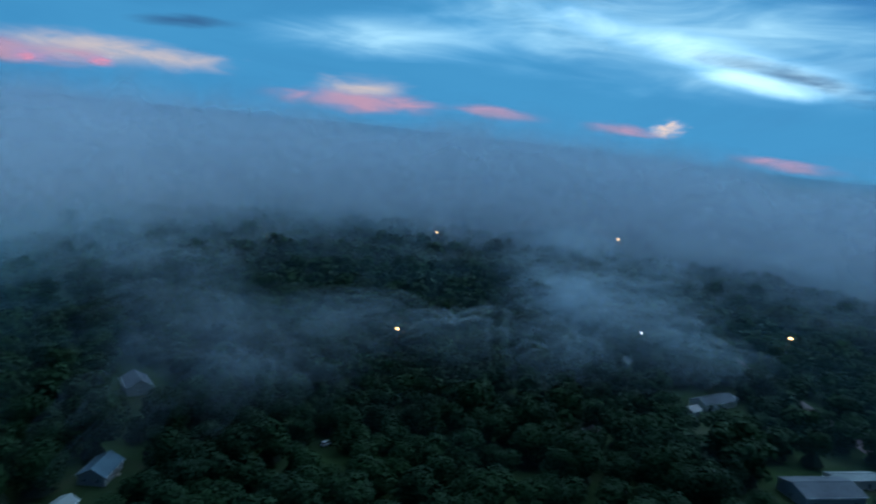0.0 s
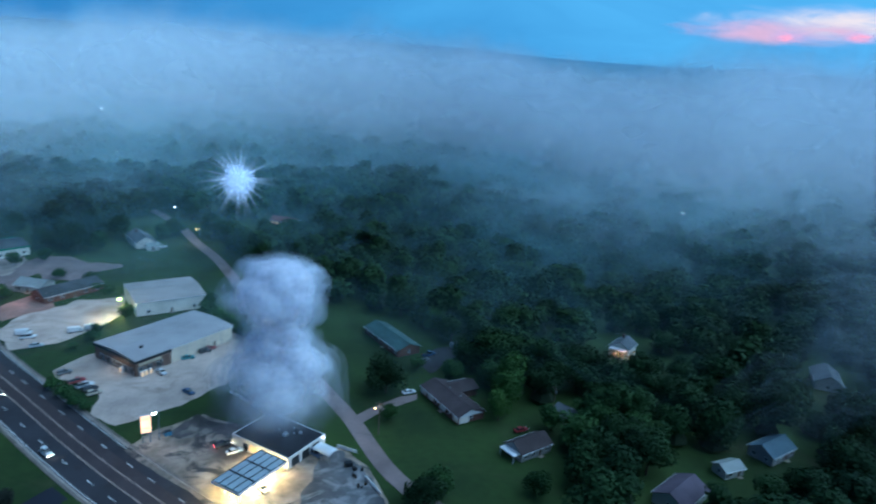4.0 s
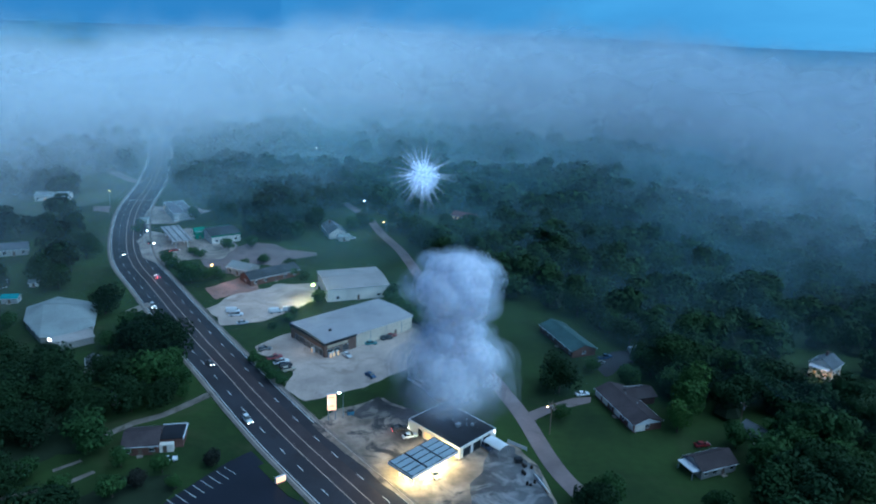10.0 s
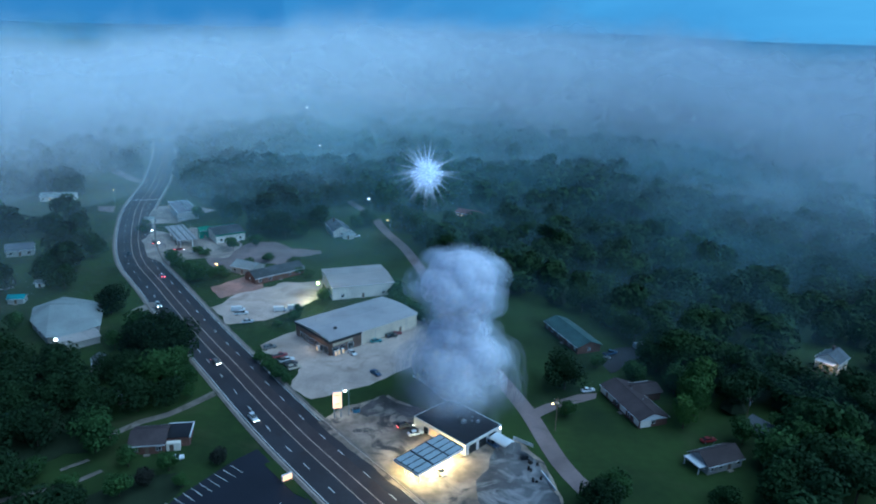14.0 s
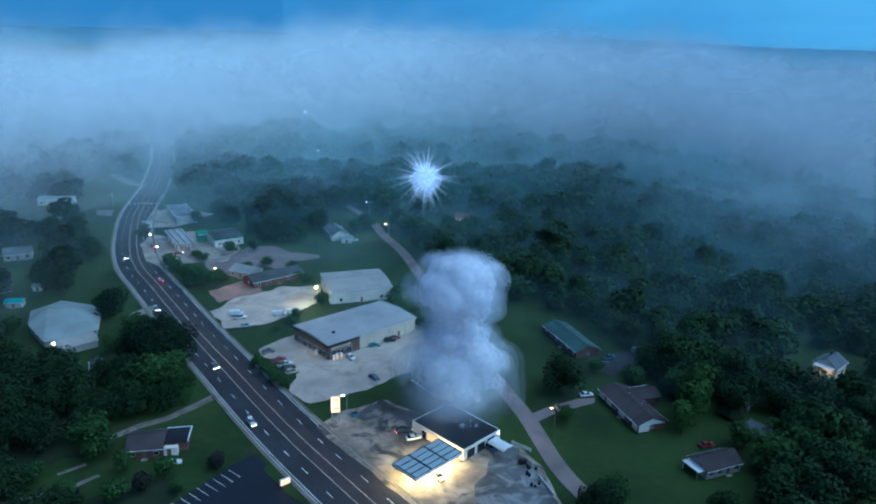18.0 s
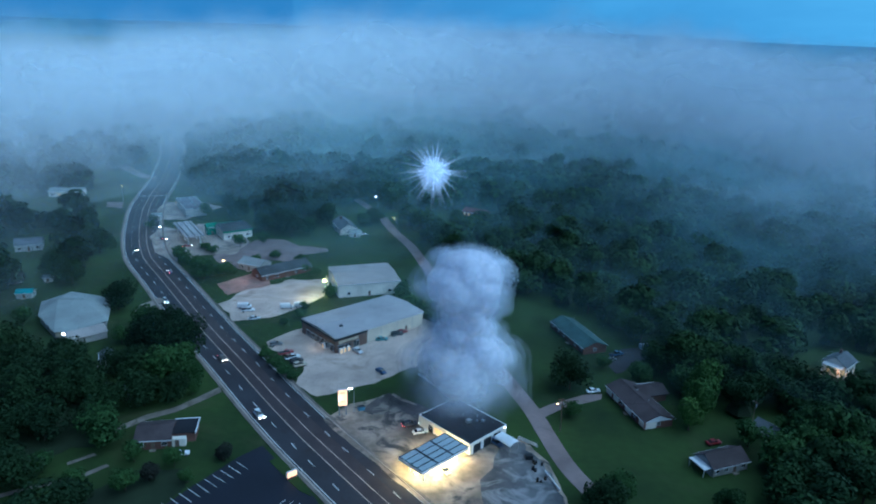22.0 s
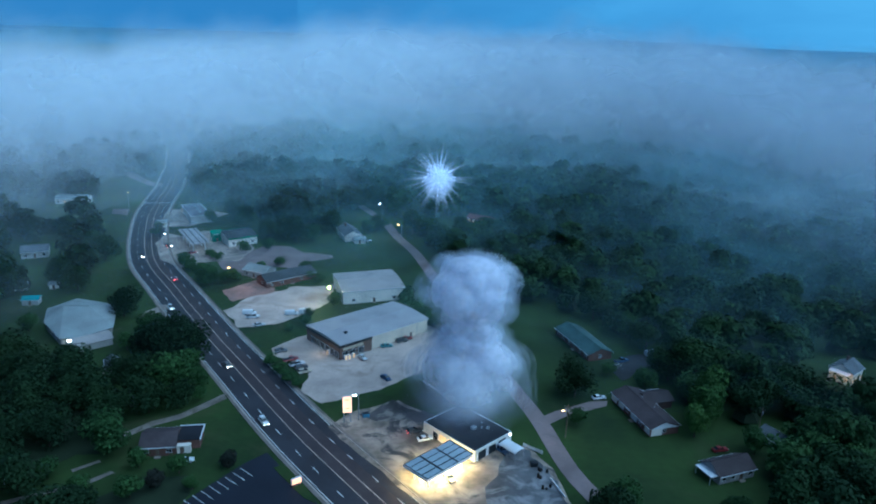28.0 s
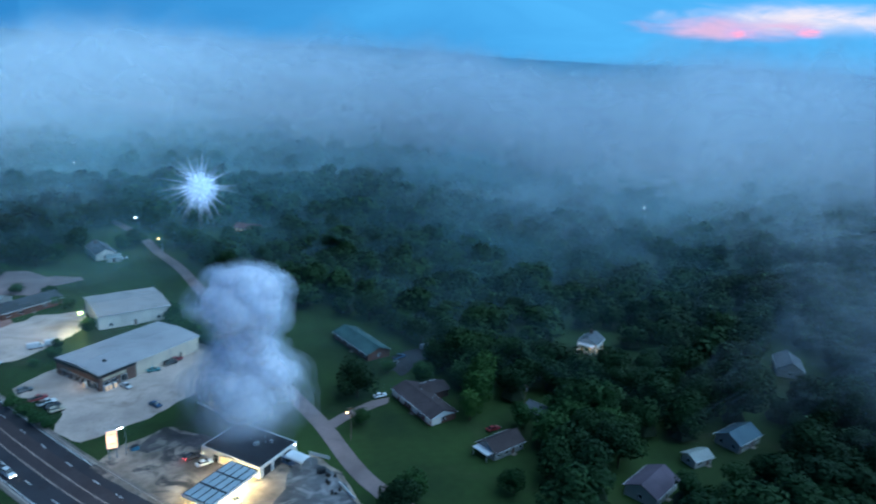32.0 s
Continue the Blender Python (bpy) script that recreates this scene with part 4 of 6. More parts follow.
def forest(name, spacing, rmin, rmax, quads, leaf, seed, label, leaves=None, west=None):
    x, y, rs = sites(spacing, rmin, rmax, seed)
    if west is not None:
        sel = (x < -60) == west
        x, y = x[sel], y[sel]
    n = len(x)
    var = rs.randint(0, 7, n)
    verts = []
    core_v, core_f = [], []
    for v in range(7):
        cloud_, _ = crown_cloud(np.random.RandomState(seed * 10 + v), quads, leaf)
        sel = var == v
        m = sel.sum()
        w = spacing * rs.uniform(0.95, 1.6, m)
        h = w * rs.uniform(0.72, 1.05, m)
        base = rs.uniform(-2.4, 0.4, m) + 2.4 * (fbm(77, x[sel], y[sel], 90.0, 2) + 0.5)
        a = rs.uniform(0, 2 * math.pi, m)
        c, s = np.cos(a)[:, None, None], np.sin(a)[:, None, None]
        px_ = (cloud_[None, :, :, 0] * c - cloud_[None, :, :, 1] * s) * w[:, None, None] + x[sel][:, None, None]
        py_ = (cloud_[None, :, :, 0] * s + cloud_[None, :, :, 1] * c) * w[:, None, None] + y[sel][:, None, None]
        pz_ = cloud_[None, :, :, 2] * h[:, None, None] + base[:, None, None] + ground_height(x[sel], y[sel])[:, None, None]
        verts.append(np.stack([px_, py_, pz_], -1).reshape(-1, 3))
    verts = np.concatenate(verts)
    faces = np.arange(len(verts)).reshape(-1, 4)
    ob = new(name, big_mesh(name, verts, faces, leaves or LEAF))
    tagged(ob, label, "woodland", kind="stuff")
    # dark cones paint the crowns' inner shade and keep the ground from showing through
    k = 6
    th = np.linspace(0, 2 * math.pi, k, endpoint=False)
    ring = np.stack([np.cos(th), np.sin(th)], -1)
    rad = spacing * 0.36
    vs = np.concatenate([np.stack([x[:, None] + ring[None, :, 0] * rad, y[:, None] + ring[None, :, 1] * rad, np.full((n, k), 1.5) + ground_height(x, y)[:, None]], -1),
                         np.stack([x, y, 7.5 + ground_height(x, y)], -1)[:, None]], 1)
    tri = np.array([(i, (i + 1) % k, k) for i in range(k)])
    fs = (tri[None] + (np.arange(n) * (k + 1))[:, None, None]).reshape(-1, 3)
    inner = new("inner_boughs", big_mesh("inner_boughs", vs.reshape(-1, 3), fs, TREESHADE))
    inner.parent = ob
    return n


forest("woodland_near", 12.0, 105, 255, 1400, 0.034, 4, "dense dark green broadleaf woodland near the town", LEAF, False)
forest("woodland_west", 12.0, 105, 330, 900, 0.042, 4, "broadleaf woodland west of the highway, shade painted into its leaves", LEAFDIMMED, True)
forest("woodland_slope", 12.5, 255, 430, 520, 0.056, 8, "dense broadleaf woodland behind the side road", LEAF, False)
forest("woodland_middle", 13.0, 430, 620, 170, 0.1, 5, "dense broadleaf woodland fading into mist", LEAF, False)
forest("woodland_far_west", 13.0, 330, 620, 170, 0.1, 7, "misty broadleaf woodland beyond the highway, shade painted into its leaves", LEAFDIMMED, True)
forest("woodland_far", 13.5, 620, 1000, 70, 0.15, 6, "far woodland under the fog")


def tree_kind(seed, width, height, quads, leaf, material, label):
    """One garden tree: tapered trunk, limbs and a crown of leaf clumps."""
    rs = np.random.RandomState(seed)
    root = thing("tree", label, "tree", pose(0, 0, -500))
    q, cs = crown_cloud(rs, quads, leaf, 14, 0.5, -0.95)
    crown_h = height * 0.82
    v = q.reshape(-1, 3) * (width * 1.25, width * 1.25, crown_h * 1.1) + (0, 0, height * 0.08)
    crown = new("crown", big_mesh("crown", v, np.arange(len(v)).reshape(-1, 4), material))
    crown.parent = root
    bm = rod((0, 0, -0.3), (0.1, 0.05, height * 0.5), 0.032 * height * 0.6, 0.012 * height, 8)
    part("trunk", bm, BARK, root)
    for cx, cy, cz, _ in cs[:6]:
        part("limb", rod((0.05, 0.02, height * 0.3), (cx * width * 1.1, cy * width * 1.1, cz * crown_h + height * 0.12), 0.011 * height, 0.004 * height, 6), BARK, root)
    return root


KINDS = [tree_kind(101, 9, 11, 2400, 0.036, LEAFLIT, "bushy mid-green broadleaf tree standing in grass"),
         tree_kind(102, 11, 13, 2800, 0.033, LEAF, "large dark green broadleaf tree"),
         tree_kind(103, 7, 9, 1700, 0.042, LEAFLIT, "small green garden tree"),
         tree_kind(104, 9, 16, 2800, 0.034, LEAFBRIGHT, "tall yellow-green tree with a full crown"),
         tree_kind(105, 5.5, 5.5, 1200, 0.05, LEAFDARK, "small round dark purple-leaved tree on a lawn"),
         tree_kind(107, 11, 13, 2800, 0.033, LEAFDIMMED, "large broadleaf tree with shade painted into its leaves"),
         tree_kind(106, 4, 3.2, 700, 0.06, LEAFLIT, "low leafy green shrub beside the lot")]
TREES = [(0, 80, 206, 0.95), (1, 93, 206, 1.1), (1, 78, 220, 0.9), (1, 101, 200, 1.1), (1, 104, 214, 1.2), (1, 75, 225, 0.8), (0, 68, 212, 0.8), (5, 73, 205, 1.2), (2, 90, 176, 0.9), (0, 103, 178, 1), (0, -107, 297, 1), (2, -113, 304, 1), (2, -101, 301, 0.8), (5, -59.5, 220, 1.2),
         (5, -55.5, 214.5, 1.2), (5, -51, 208.5, 1.3), (5, -47.5, 205.5, 1), (2, -47, 277, 0.8), (2, -54.5, 262.5, 0.55), (5, -4, 262, 1.5), (5, -1, 256, 1.6), (5, 1.5, 250, 1.5), (5, -9, 267, 1.6), (5, -14, 274, 1.6), (5, -17, 283, 1.4), (5, -126, 321, 1.7), (5, -122, 315, 1.6), (5, -130, 328, 1.5),
         (1, 85, 214, 1.45), (1, 92, 226, 1.35), (1, 86, 149, 1), (5, -6, 264.5, 1.8), (5, -2.5, 259, 1.9), (5, -11.5, 270.5, 1.9), (5, -15.5, 278.5, 1.9), (5, 0.8, 253, 1.8), (5, -16.5, 290, 1.9), (5, -60, 250, 0.9), (5, -55, 257, 1.2), (5, -100, 308, 1.3), (5, -96, 303, 1.2), (5, -64, 311, 1.5),
         (5, -58, 305, 1.4), (5, -90, 322, 1.2), (5, -82, 328, 1.4), (2, -94, 352, 0.9), (5, -120, 338, 1.3), (5, -115, 333, 1.4), (5, -162, 372, 1.4), (5, -165, 384, 1.4), (1, 95, 238, 1.3), (1, 77, 245, 1), (0, 94, 166, 1.25), (0, 103, 170, 1.2), (0, 112, 163, 1.2), (1, 96, 154, 1.2),
         (1, 108, 150, 1.2), (1, -98, 372, 1), (1, -82, 366, 1.1), (0, -74, 372, 1), (1, -66, 394, 1), (0, -46, 392, 0.9), (1, -42, 398, 0.8), (1, -88, 378, 1.1), (2, -104, 345, 0.9), (2, -68, 320, 0.8), (1, -120, 398, 1), (1, -132, 414, 1), (0, -142, 404, 0.8), (2, -38, 402, 1),
         (1, -182, 338, 1.1), (1, -168, 326, 1), (1, -172, 292, 1.2), (1, -160, 284, 1), (1, -20, 400, 1), (0, -12, 388, 1), (1, -2, 360, 1.1), (1, 6, 342, 1.1), (0, 10, 318, 1), (1, 30, 304, 1), (1, 62, 272, 1), (0, 72, 256, 1), (2, 58, 222, 0.7), (1, -62, 445, 1.1),
         (1, -52, 452, 1.1), (1, -82, 402, 1.1), (1, -128, 257.8, 1), (1, -94, 231, 1), (1, -101, 232, 0.95), (2, -108, 243, 0.9), (0, -108, 236, 1.1), (1, -100, 224, 1.2), (1, -93, 217, 1.1), (1, -88, 221, 1), (0, -84, 211, 0.9), (0, -85.5, 199, 1.45), (0, -79, 201, 0.85), (1, -100, 207, 0.75),
         (1, -131, 200, 1.2), (1, -119, 199, 1.1), (1, -124, 208, 1), (1, -142, 205, 1.2), (0, -90.4, 164.5, 1.2), (4, -71.6, 150, 1), (2, -67.8, 156.6, 0.7), (4, -56, 160, 1), (2, -110.4, 174, 0.7), (1, -112, 186, 1), (1, -103, 184, 0.85), (1, -120, 178, 1.1), (1, -98, 172, 0.7), (1, -124, 166, 1.15),
         (1, -116, 158, 0.8), (2, -79, 158, 0.7), (2, -62, 150, 0.5), (1, -127, 186, 1.1), (2, -156, 240, 0.9), (2, -113, 227, 0.8), (1, -87, 188, 0.75), (1, 43.7, 206, 1), (2, 41.5, 189, 0.8), (3, 80.5, 190, 1.35), (3, 75.5, 184, 0.75), (3, 83, 197, 1.1), (2, 45, 152, 0.6), (2, 39, 147, 0.6),
         (1, -104, 146, 1), (1, -112, 168, 0.9), (1, -126, 150, 1.1), (1, -118, 140, 1.1), (1, -106, 132, 1), (2, -100, 152, 0.8), (1, -84, 136, 0.9), (2, -76, 146, 0.9), (1, -90, 126, 1.1), (2, -88, 146, 0.7), (1, -107, 166, 0.85), (1, -97, 181, 0.8), (1, -110, 193, 0.9), (1, 41, 144, 0.8),
         (0, 47, 149, 0.8), (1, -139, 211, 0.9), (1, -151, 209, 1), (1, 74, 146, 0.6), (1, -88, 186, 0.9), (1, -80.5, 189, 0.75), (1, -96, 199, 0.9), (2, -76, 194, 0.6), (1, -103, 222, 0.8), (1, -105, 205, 0.7)]
trs = random.Random(8)
used = set()
for k, x, y, s in TREES:
    # the dimmed tree replaces kind 1 in the west and beside the side road
    k = 6 if k == 5 else (5 if k == 1 and (x < -78 and y < 270 or 40 < x < 46) else k)
    m = pose(x, y, 0.0, 0, 0, trs.uniform(0, 360))
    kind = KINDS[k]
    kind.scale = (1, 1, 1)
    if k not in used:
        used.add(k)
        kind.matrix_world = m @ Matrix.Scale(s, 4)
    else:
        o = copy_thing(kind, m)
        o.scale = (s, s, s * trs.uniform(0.88, 1.1))

# ---- buildings ----


def window(parent, x, y, z, w, h, face, lit=False):
    """A framed pane on a wall; face is the wall's outward turn in degrees."""
    o = part("window", boxes((0, 0.03, -h / 2 - 0.08, w + 0.16, 0.1, 0.08), (0, 0.03, h / 2, w + 0.16, 0.1, 0.08), (-w / 2 - 0.04, 0.03, -h / 2, 0.08, 0.1, h), (w / 2 + 0.04, 0.03, -h / 2, 0.08, 0.1, h),
                             (0, 0.03, -h / 2, 0.05, 0.07, h)), WHITEMETAL, parent)
    o.matrix_basis = pose(x, y, z, 0, 0, face)
    part("pane", boxes((0, 0.025, -h / 2, w, 0.03, h)), WINDOWLIT if lit else GLASS, o)
    return o


def gable_wall(w, d, h, rise):
    """Four walls with gable ends across x, as a closed body with a slab of floor."""
    bm = bmesh.new()
    a, b = w / 2, d / 2
    lo = [bm.verts.new(c) for c in ((-a, -b, -0.3), (a, -b, -0.3), (a, b, -0.3), (-a, b, -0.3))]
    hi = [bm.verts.new(c) for c in ((-a, -b, h), (a, -b, h), (a, b, h), (-a, b, h))]
    r0, r1 = bm.verts.new((-a, 0, h + rise)), bm.verts.new((a, 0, h + rise))
    bm.faces.new(lo[::-1])
    bm.faces.new((lo[0], lo[1], hi[1], hi[0]))
    bm.faces.new((lo[2], lo[3], hi[3], hi[2]))
    bm.faces.new((lo[1], lo[2], hi[2], r1, hi[1]))
    bm.faces.new((lo[3], lo[0], hi[0], r0, hi[3]))
    bm.faces.new((hi[0], hi[1], r1, r0))
    bm.faces.new((hi[2], hi[3], r0, r1))
    return bm


def gable_roof(w, d, h, rise, over=0.45, thick=0.16, hip=0.0):
    """Two (or, with a hip, four) roof slopes with thickness and eaves; hip shortens the ridge."""
    bm = bmesh.new()
    a, b = w / 2 + over, d / 2 + over
    e = h - over * rise / (d / 2)
    rings = []
    for up in (0.04, thick + 0.04):
        rings.append([bm.verts.new(c) for c in ((-a, -b, e + up), (a, -b, e + up), (a, b, e + up), (-a, b, e + up), (-a + hip, 0, h + rise + up), (a - hip, 0, h + rise + up))])
    for k, v in enumerate(rings):
        for f in ((0, 1, 5, 4), (2, 3, 4, 5), (1, 2, 5), (3, 0, 4)):
            if len(f) == 3 and not hip:
                continue
            bm.faces.new([v[i] for i in (f if k else f[::-1])])
    loop = (0, 1, 2, 3) if hip else (0, 1, 5, 2, 3, 4)
    for i in range(len(loop)):
        p, q = loop[i], loop[(i + 1) % len(loop)]
        bm.faces.new((rings[0][p], rings[0][q], rings[1][q], rings[1][p]))
    bmesh.ops.recalc_face_normals(bm, faces=bm.faces[:])
    return bm


def house(name, label, x, y, turn, w, d, h, rise, wall, roof, hip=0.0, fronts=3, sides=1, chimney=False, lit=(), porch=0.0, category="house", gutter=True, vents=0):
    root = thing(name, label, category, pose(x, y, 0, 0, 0, turn))
    part("wall", gable_wall(w, d, h, 0.02 if hip else rise - 0.05), wall, root)
    top = part("roof", gable_roof(w, d, h, rise, hip=hip), roof, root)
    part("ridge_cap", rod((-w / 2 - 0.3 + hip, 0, h + rise + 0.2), (w / 2 + 0.3 - hip, 0, h + rise + 0.2), 0.12, n=6), roof, top)
    if chimney:
        part("chimney", boxes((w * 0.22, d * 0.12, h, 0.9, 0.7, rise + 1.0), (w * 0.22, d * 0.12, h + rise + 1.0, 1.1, 0.9, 0.14)), REDBRICK, top)
    for i in range(vents):
        part("roof_vent", rod((w * (0.3 * i - 0.2), d * 0.2, h + rise * 0.4), (w * (0.3 * i - 0.2), d * 0.2, h + rise * 0.6 + 0.5), 0.18, n=8), STEEL, top)
    if gutter:
        e = h - 0.45 * rise / (d / 2)
        for s in (-1, 1):
            part("gutter", boxes((0, s * (d / 2 + 0.52), e - 0.02, w + 0.9, 0.14, 0.16)), WHITEMETAL, root)
    k = 0
    for s, face in ((-1, 180), (1, 0)):
        for i in range(fronts):
            px_ = (i + 0.5) / fronts * w - w / 2
            if i == fronts // 2:
                dr = part("door", boxes((px_, s * (d / 2 + 0.03), 0, 1.0, 0.09, 2.05)), TIMBER, root)
                part("door_handle", boxes((px_ + 0.38, s * (d / 2 + 0.1), 1.0, 0.08, 0.06, 0.08)), STEEL, dr)
                part("step", boxes((px_, s * (d / 2 + 0.65), -0.1, 1.6, 1.1, 0.28)), CONCRETE, root)
            else:
                window(root, px_, s * d / 2, min(1.6, h * 0.58), 1.3, 1.15, face, k in lit)
            k += 1
    for s, face in ((-1, 90), (1, -90)):
        for i in range(sides):
            window(root, s * w / 2, (i + 0.5) / sides * d - d / 2, min(1.6, h * 0.58), 1.1, 1.1, face, k in lit)
            k += 1
    if porch:
        pr = part("porch_roof", boxes((-w / 2 - porch / 2, 0, h - 0.35, porch, d * 0.86, 0.14)), WHITEMETAL, root)
        for s in (-1, 1):
            part("porch_post", rod((-w / 2 - porch + 0.2, s * d * 0.38, -0.1), (-w / 2 - porch + 0.2, s * d * 0.38, h - 0.36), 0.09, n=8), WHITEMETAL, pr)
    return root


def flat_block(root, w, d, h, wall, roof, rim=0.6):
    """Walls, a sunk flat roof and a parapet."""
    part("wall", boxes((0, -d / 2 + 0.12, -0.3, w, 0.24, h + 0.3), (0, d / 2 - 0.12, -0.3, w, 0.24, h + 0.3), (-w / 2 + 0.12, 0, -0.3, 0.24, d - 0.48, h + 0.3), (w / 2 - 0.12, 0, -0.3, 0.24, d - 0.48, h + 0.3)), wall, root)
    part("roof", boxes((0, 0, h - rim, w - 0.5, d - 0.5, 0.2)), roof, root)
    part("parapet_cap", boxes((0, -d / 2 + 0.1, h, w + 0.06, 0.2, 0.08), (0, d / 2 - 0.1, h, w + 0.06, 0.2, 0.08), (-w / 2 + 0.1, 0, h, 0.2, d - 0.4, 0.08), (w / 2 - 0.1, 0, h, 0.2, d - 0.4, 0.08)), WHITEMETAL, root)


# filling station with its canopy
station = thing("filling_station", "white flat-roofed filling station shop with a black tar roof", "shop", pose(7.9, 179.4, 0, 0, 0, 45.3))
flat_block(station, 15.4, 20.6, 3.4, WHITEWALL, TARROOF, 0.2)
for y0 in (-8.0, -4.6, -1.2, 2.2):
    window(station, -7.71, y0, 1.5, 2.9, 1.9, 90, True)
dr = part("door", boxes((-7.68, 5.2, 0, 0.1, 1.8, 2.2)), GLASS, station, "glazed double door")
part("door_handle", boxes((-7.77, 5.2, 0.9, 0.06, 0.1, 0.5)), STEEL, dr)
for i, x0 in enumerate((-4.8, -0.6, 3.6)):
    # a dark slab on the wall stands in for each open bay's shade
    g0 = part("garage_door", boxes((x0, -10.32, 0, 3.2, 0.1, 2.6)), DARKMETAL, station, "dark slab painting the shade inside an open garage bay")
    for s in (-1.75, 1.75):
        part("frame", boxes((x0 + s, -10.36, 0, 0.3, 0.16, 2.8)), WHITEMETAL, g0)
part("roof_unit", boxes((0.5, -2.0, 3.35, 1.5, 1.2, 0.9), bev=0.06), STEEL, station, "rusty roof air unit")
part("roof_unit", boxes((3.8, -4.6, 3.35, 0.8, 0.8, 0.7), bev=0.05), STEEL, station)
for x0, y0 in ((1.6, 1.2), (4.6, -1.6), (2.6, -3.4)):
    part("roof_vent", rod((x0, y0, 3.3), (x0, y0, 4.0), 0.15), STEEL, station)
part("wall_lamp", boxes((6.9, -10.5, 2.7, 0.36, 0.24, 0.24), bev=0.05), COOL, station)

canopy = thing("fuel_canopy", "long fuel canopy with pale blue roof panels and dark ribs", "canopy", pose(0.0, 160.9, 0, 0, 0, 45.6))
CW, CD, CH = 17.2, 9.0, 4.6
part("fascia", boxes((0, -CD / 2, CH - 0.75, CW, 0.18, 0.75), (0, CD / 2, CH - 0.75, CW, 0.18, 0.75), (-CW / 2, 0, CH - 0.75, 0.18, CD - 0.2, 0.75), (CW / 2, 0, CH - 0.75, 0.18, CD - 0.2, 0.75)), WHITEMETAL, canopy)
part("soffit", boxes((0, 0, CH - 0.62, CW - 0.3, CD - 0.3, 0.08)), WHITEMETAL, canopy)
pan = None
for i in range(3):
    for j in range(4):
        m = pose(-CW / 2 + CW / 3 * (i + 0.5), -CD / 2 + CD / 4 * (j + 0.5), CH - 0.08)
        if pan is None:
            pan = part("roof_panel", boxes((0, 0, 0, CW / 3 - 0.5, CD / 4 - 0.3, 0.1)), SKYLIGHT, canopy)
            pan.matrix_basis = m
        else:
            again(pan, m)
part("deck", boxes((0, 0, CH - 0.3, CW - 0.2, CD - 0.2, 0.2)), DARKMETAL, canopy)
for i in range(4):
    part("cross_rib", boxes((-CW / 2 + 0.15 + (CW - 0.3) / 3 * i, 0, CH - 0.1, 0.42 if i in (1, 2) else 0.25, CD, 0.22)), DARKMETAL, canopy)
for j in range(5):
    part("long_rib", boxes((0, -CD / 2 + 0.1 + (CD - 0.2) / 4 * j, CH - 0.1, CW, 0.2, 0.18)), DARKMETAL, canopy)
for x0 in (-6.2, 0.0, 6.0):
    for y0 in (-2.6, 2.6):
        part("post", boxes((x0, y0, 0, 0.32, 0.32, CH - 0.6), bev=0.03), WHITEMETAL, canopy)
for x0 in (-6.5, -2.2, 2.2, 6.5):
    for y0 in (-2.9, 0, 2.9):
        part("tube_light", boxes((x0, y0, CH - 0.72, 1.6, 0.35, 0.1)), TUBE, canopy)


def fuel_pump(x, y, turn, label):
    p = thing("fuel_pump", label, "fuel pump", pose(x, y, 0.085, 0, 0, turn), "pumps under the canopy")
    part("island", boxes((0, 0, 0, 3.4, 1.1, 0.15), bev=0.05), CONCRETE, p)
    body = part("body", boxes((0, 0, 0.15, 0.95, 0.55, 1.75), bev=0.05), WHITEMETAL, p)
    part("display", boxes((0, -0.29, 1.25, 0.6, 0.04, 0.35)), GLASS, body)
    part("topper", boxes((0, 0, 1.9, 1.0, 0.6, 0.3), bev=0.04), REDBRICK, p, "red pump top")
    for s in (-1, 1):
        part("hose", rod((s * 0.5, 0, 1.5), (s * 0.6, -0.2, 0.5), 0.04, n=6), RUBBER, p)
        part("bollard", rod((s * 1.9, 0, 0), (s * 1.9, 0, 1.0), 0.1, n=8), YELLOWLINE, p)
    return p


m45 = pose(0.0, 160.9, 0, 0, 0, 45.6)
for x0 in (-4.6, 1.8):
    q = m45 @ Vector((x0, 0.6, 0))
    fuel_pump(q.x, q.y, 45.6, "white fuel pump with a red top on a concrete island")
lamp_data = bpy.data.lights.new("canopy_light", "AREA")
lamp_data.shape, lamp_data.size, lamp_data.size_y, lamp_data.energy, lamp_data.color = "RECTANGLE", 16.0, 8.0, CANOPY_W, (1.0, 0.68, 0.24)
cl = new("canopy_light", lamp_data)
cl.matrix_world = pose(0.0, 160.9, CH - 0.85, 0, 0, 45.6)

awning = thing("carport", "small carport with a white curved metal roof", "carport", pose(20.3, 171.2, 0, 0, 0, -47))
bm = bmesh.new()
for s in range(7):
    a0, a1 = math.pi * s / 7, math.pi * (s + 1) / 7
    pts = [(-3.1, -2.0 * math.cos(a0), 2.5 + 0.7 * math.sin(a0)), (3.1, -2.0 * math.cos(a0), 2.5 + 0.7 * math.sin(a0)), (3.1, -2.0 * math.cos(a1), 2.5 + 0.7 * math.sin(a1)), (-3.1, -2.0 * math.cos(a1), 2.5 + 0.7 * math.sin(a1))]
    up = [bm.verts.new(p) for p in pts]
    dn = [bm.verts.new((p[0], p[1], p[2] - 0.06)) for p in pts]
    bm.faces.new(up)
    bm.faces.new(dn[::-1])
    for i in range(4):
        bm.faces.new((up[i], up[(i + 1) % 4], dn[(i + 1) % 4], dn[i]))
part("roof", bm, WHITEMETAL, awning)
for sx in (-2.8, 0, 2.8):
    for sy in (-1.9, 1.9):
        part("post", rod((sx, sy, 0), (sx, sy, 2.55), 0.06, n=6), STEEL, awning)


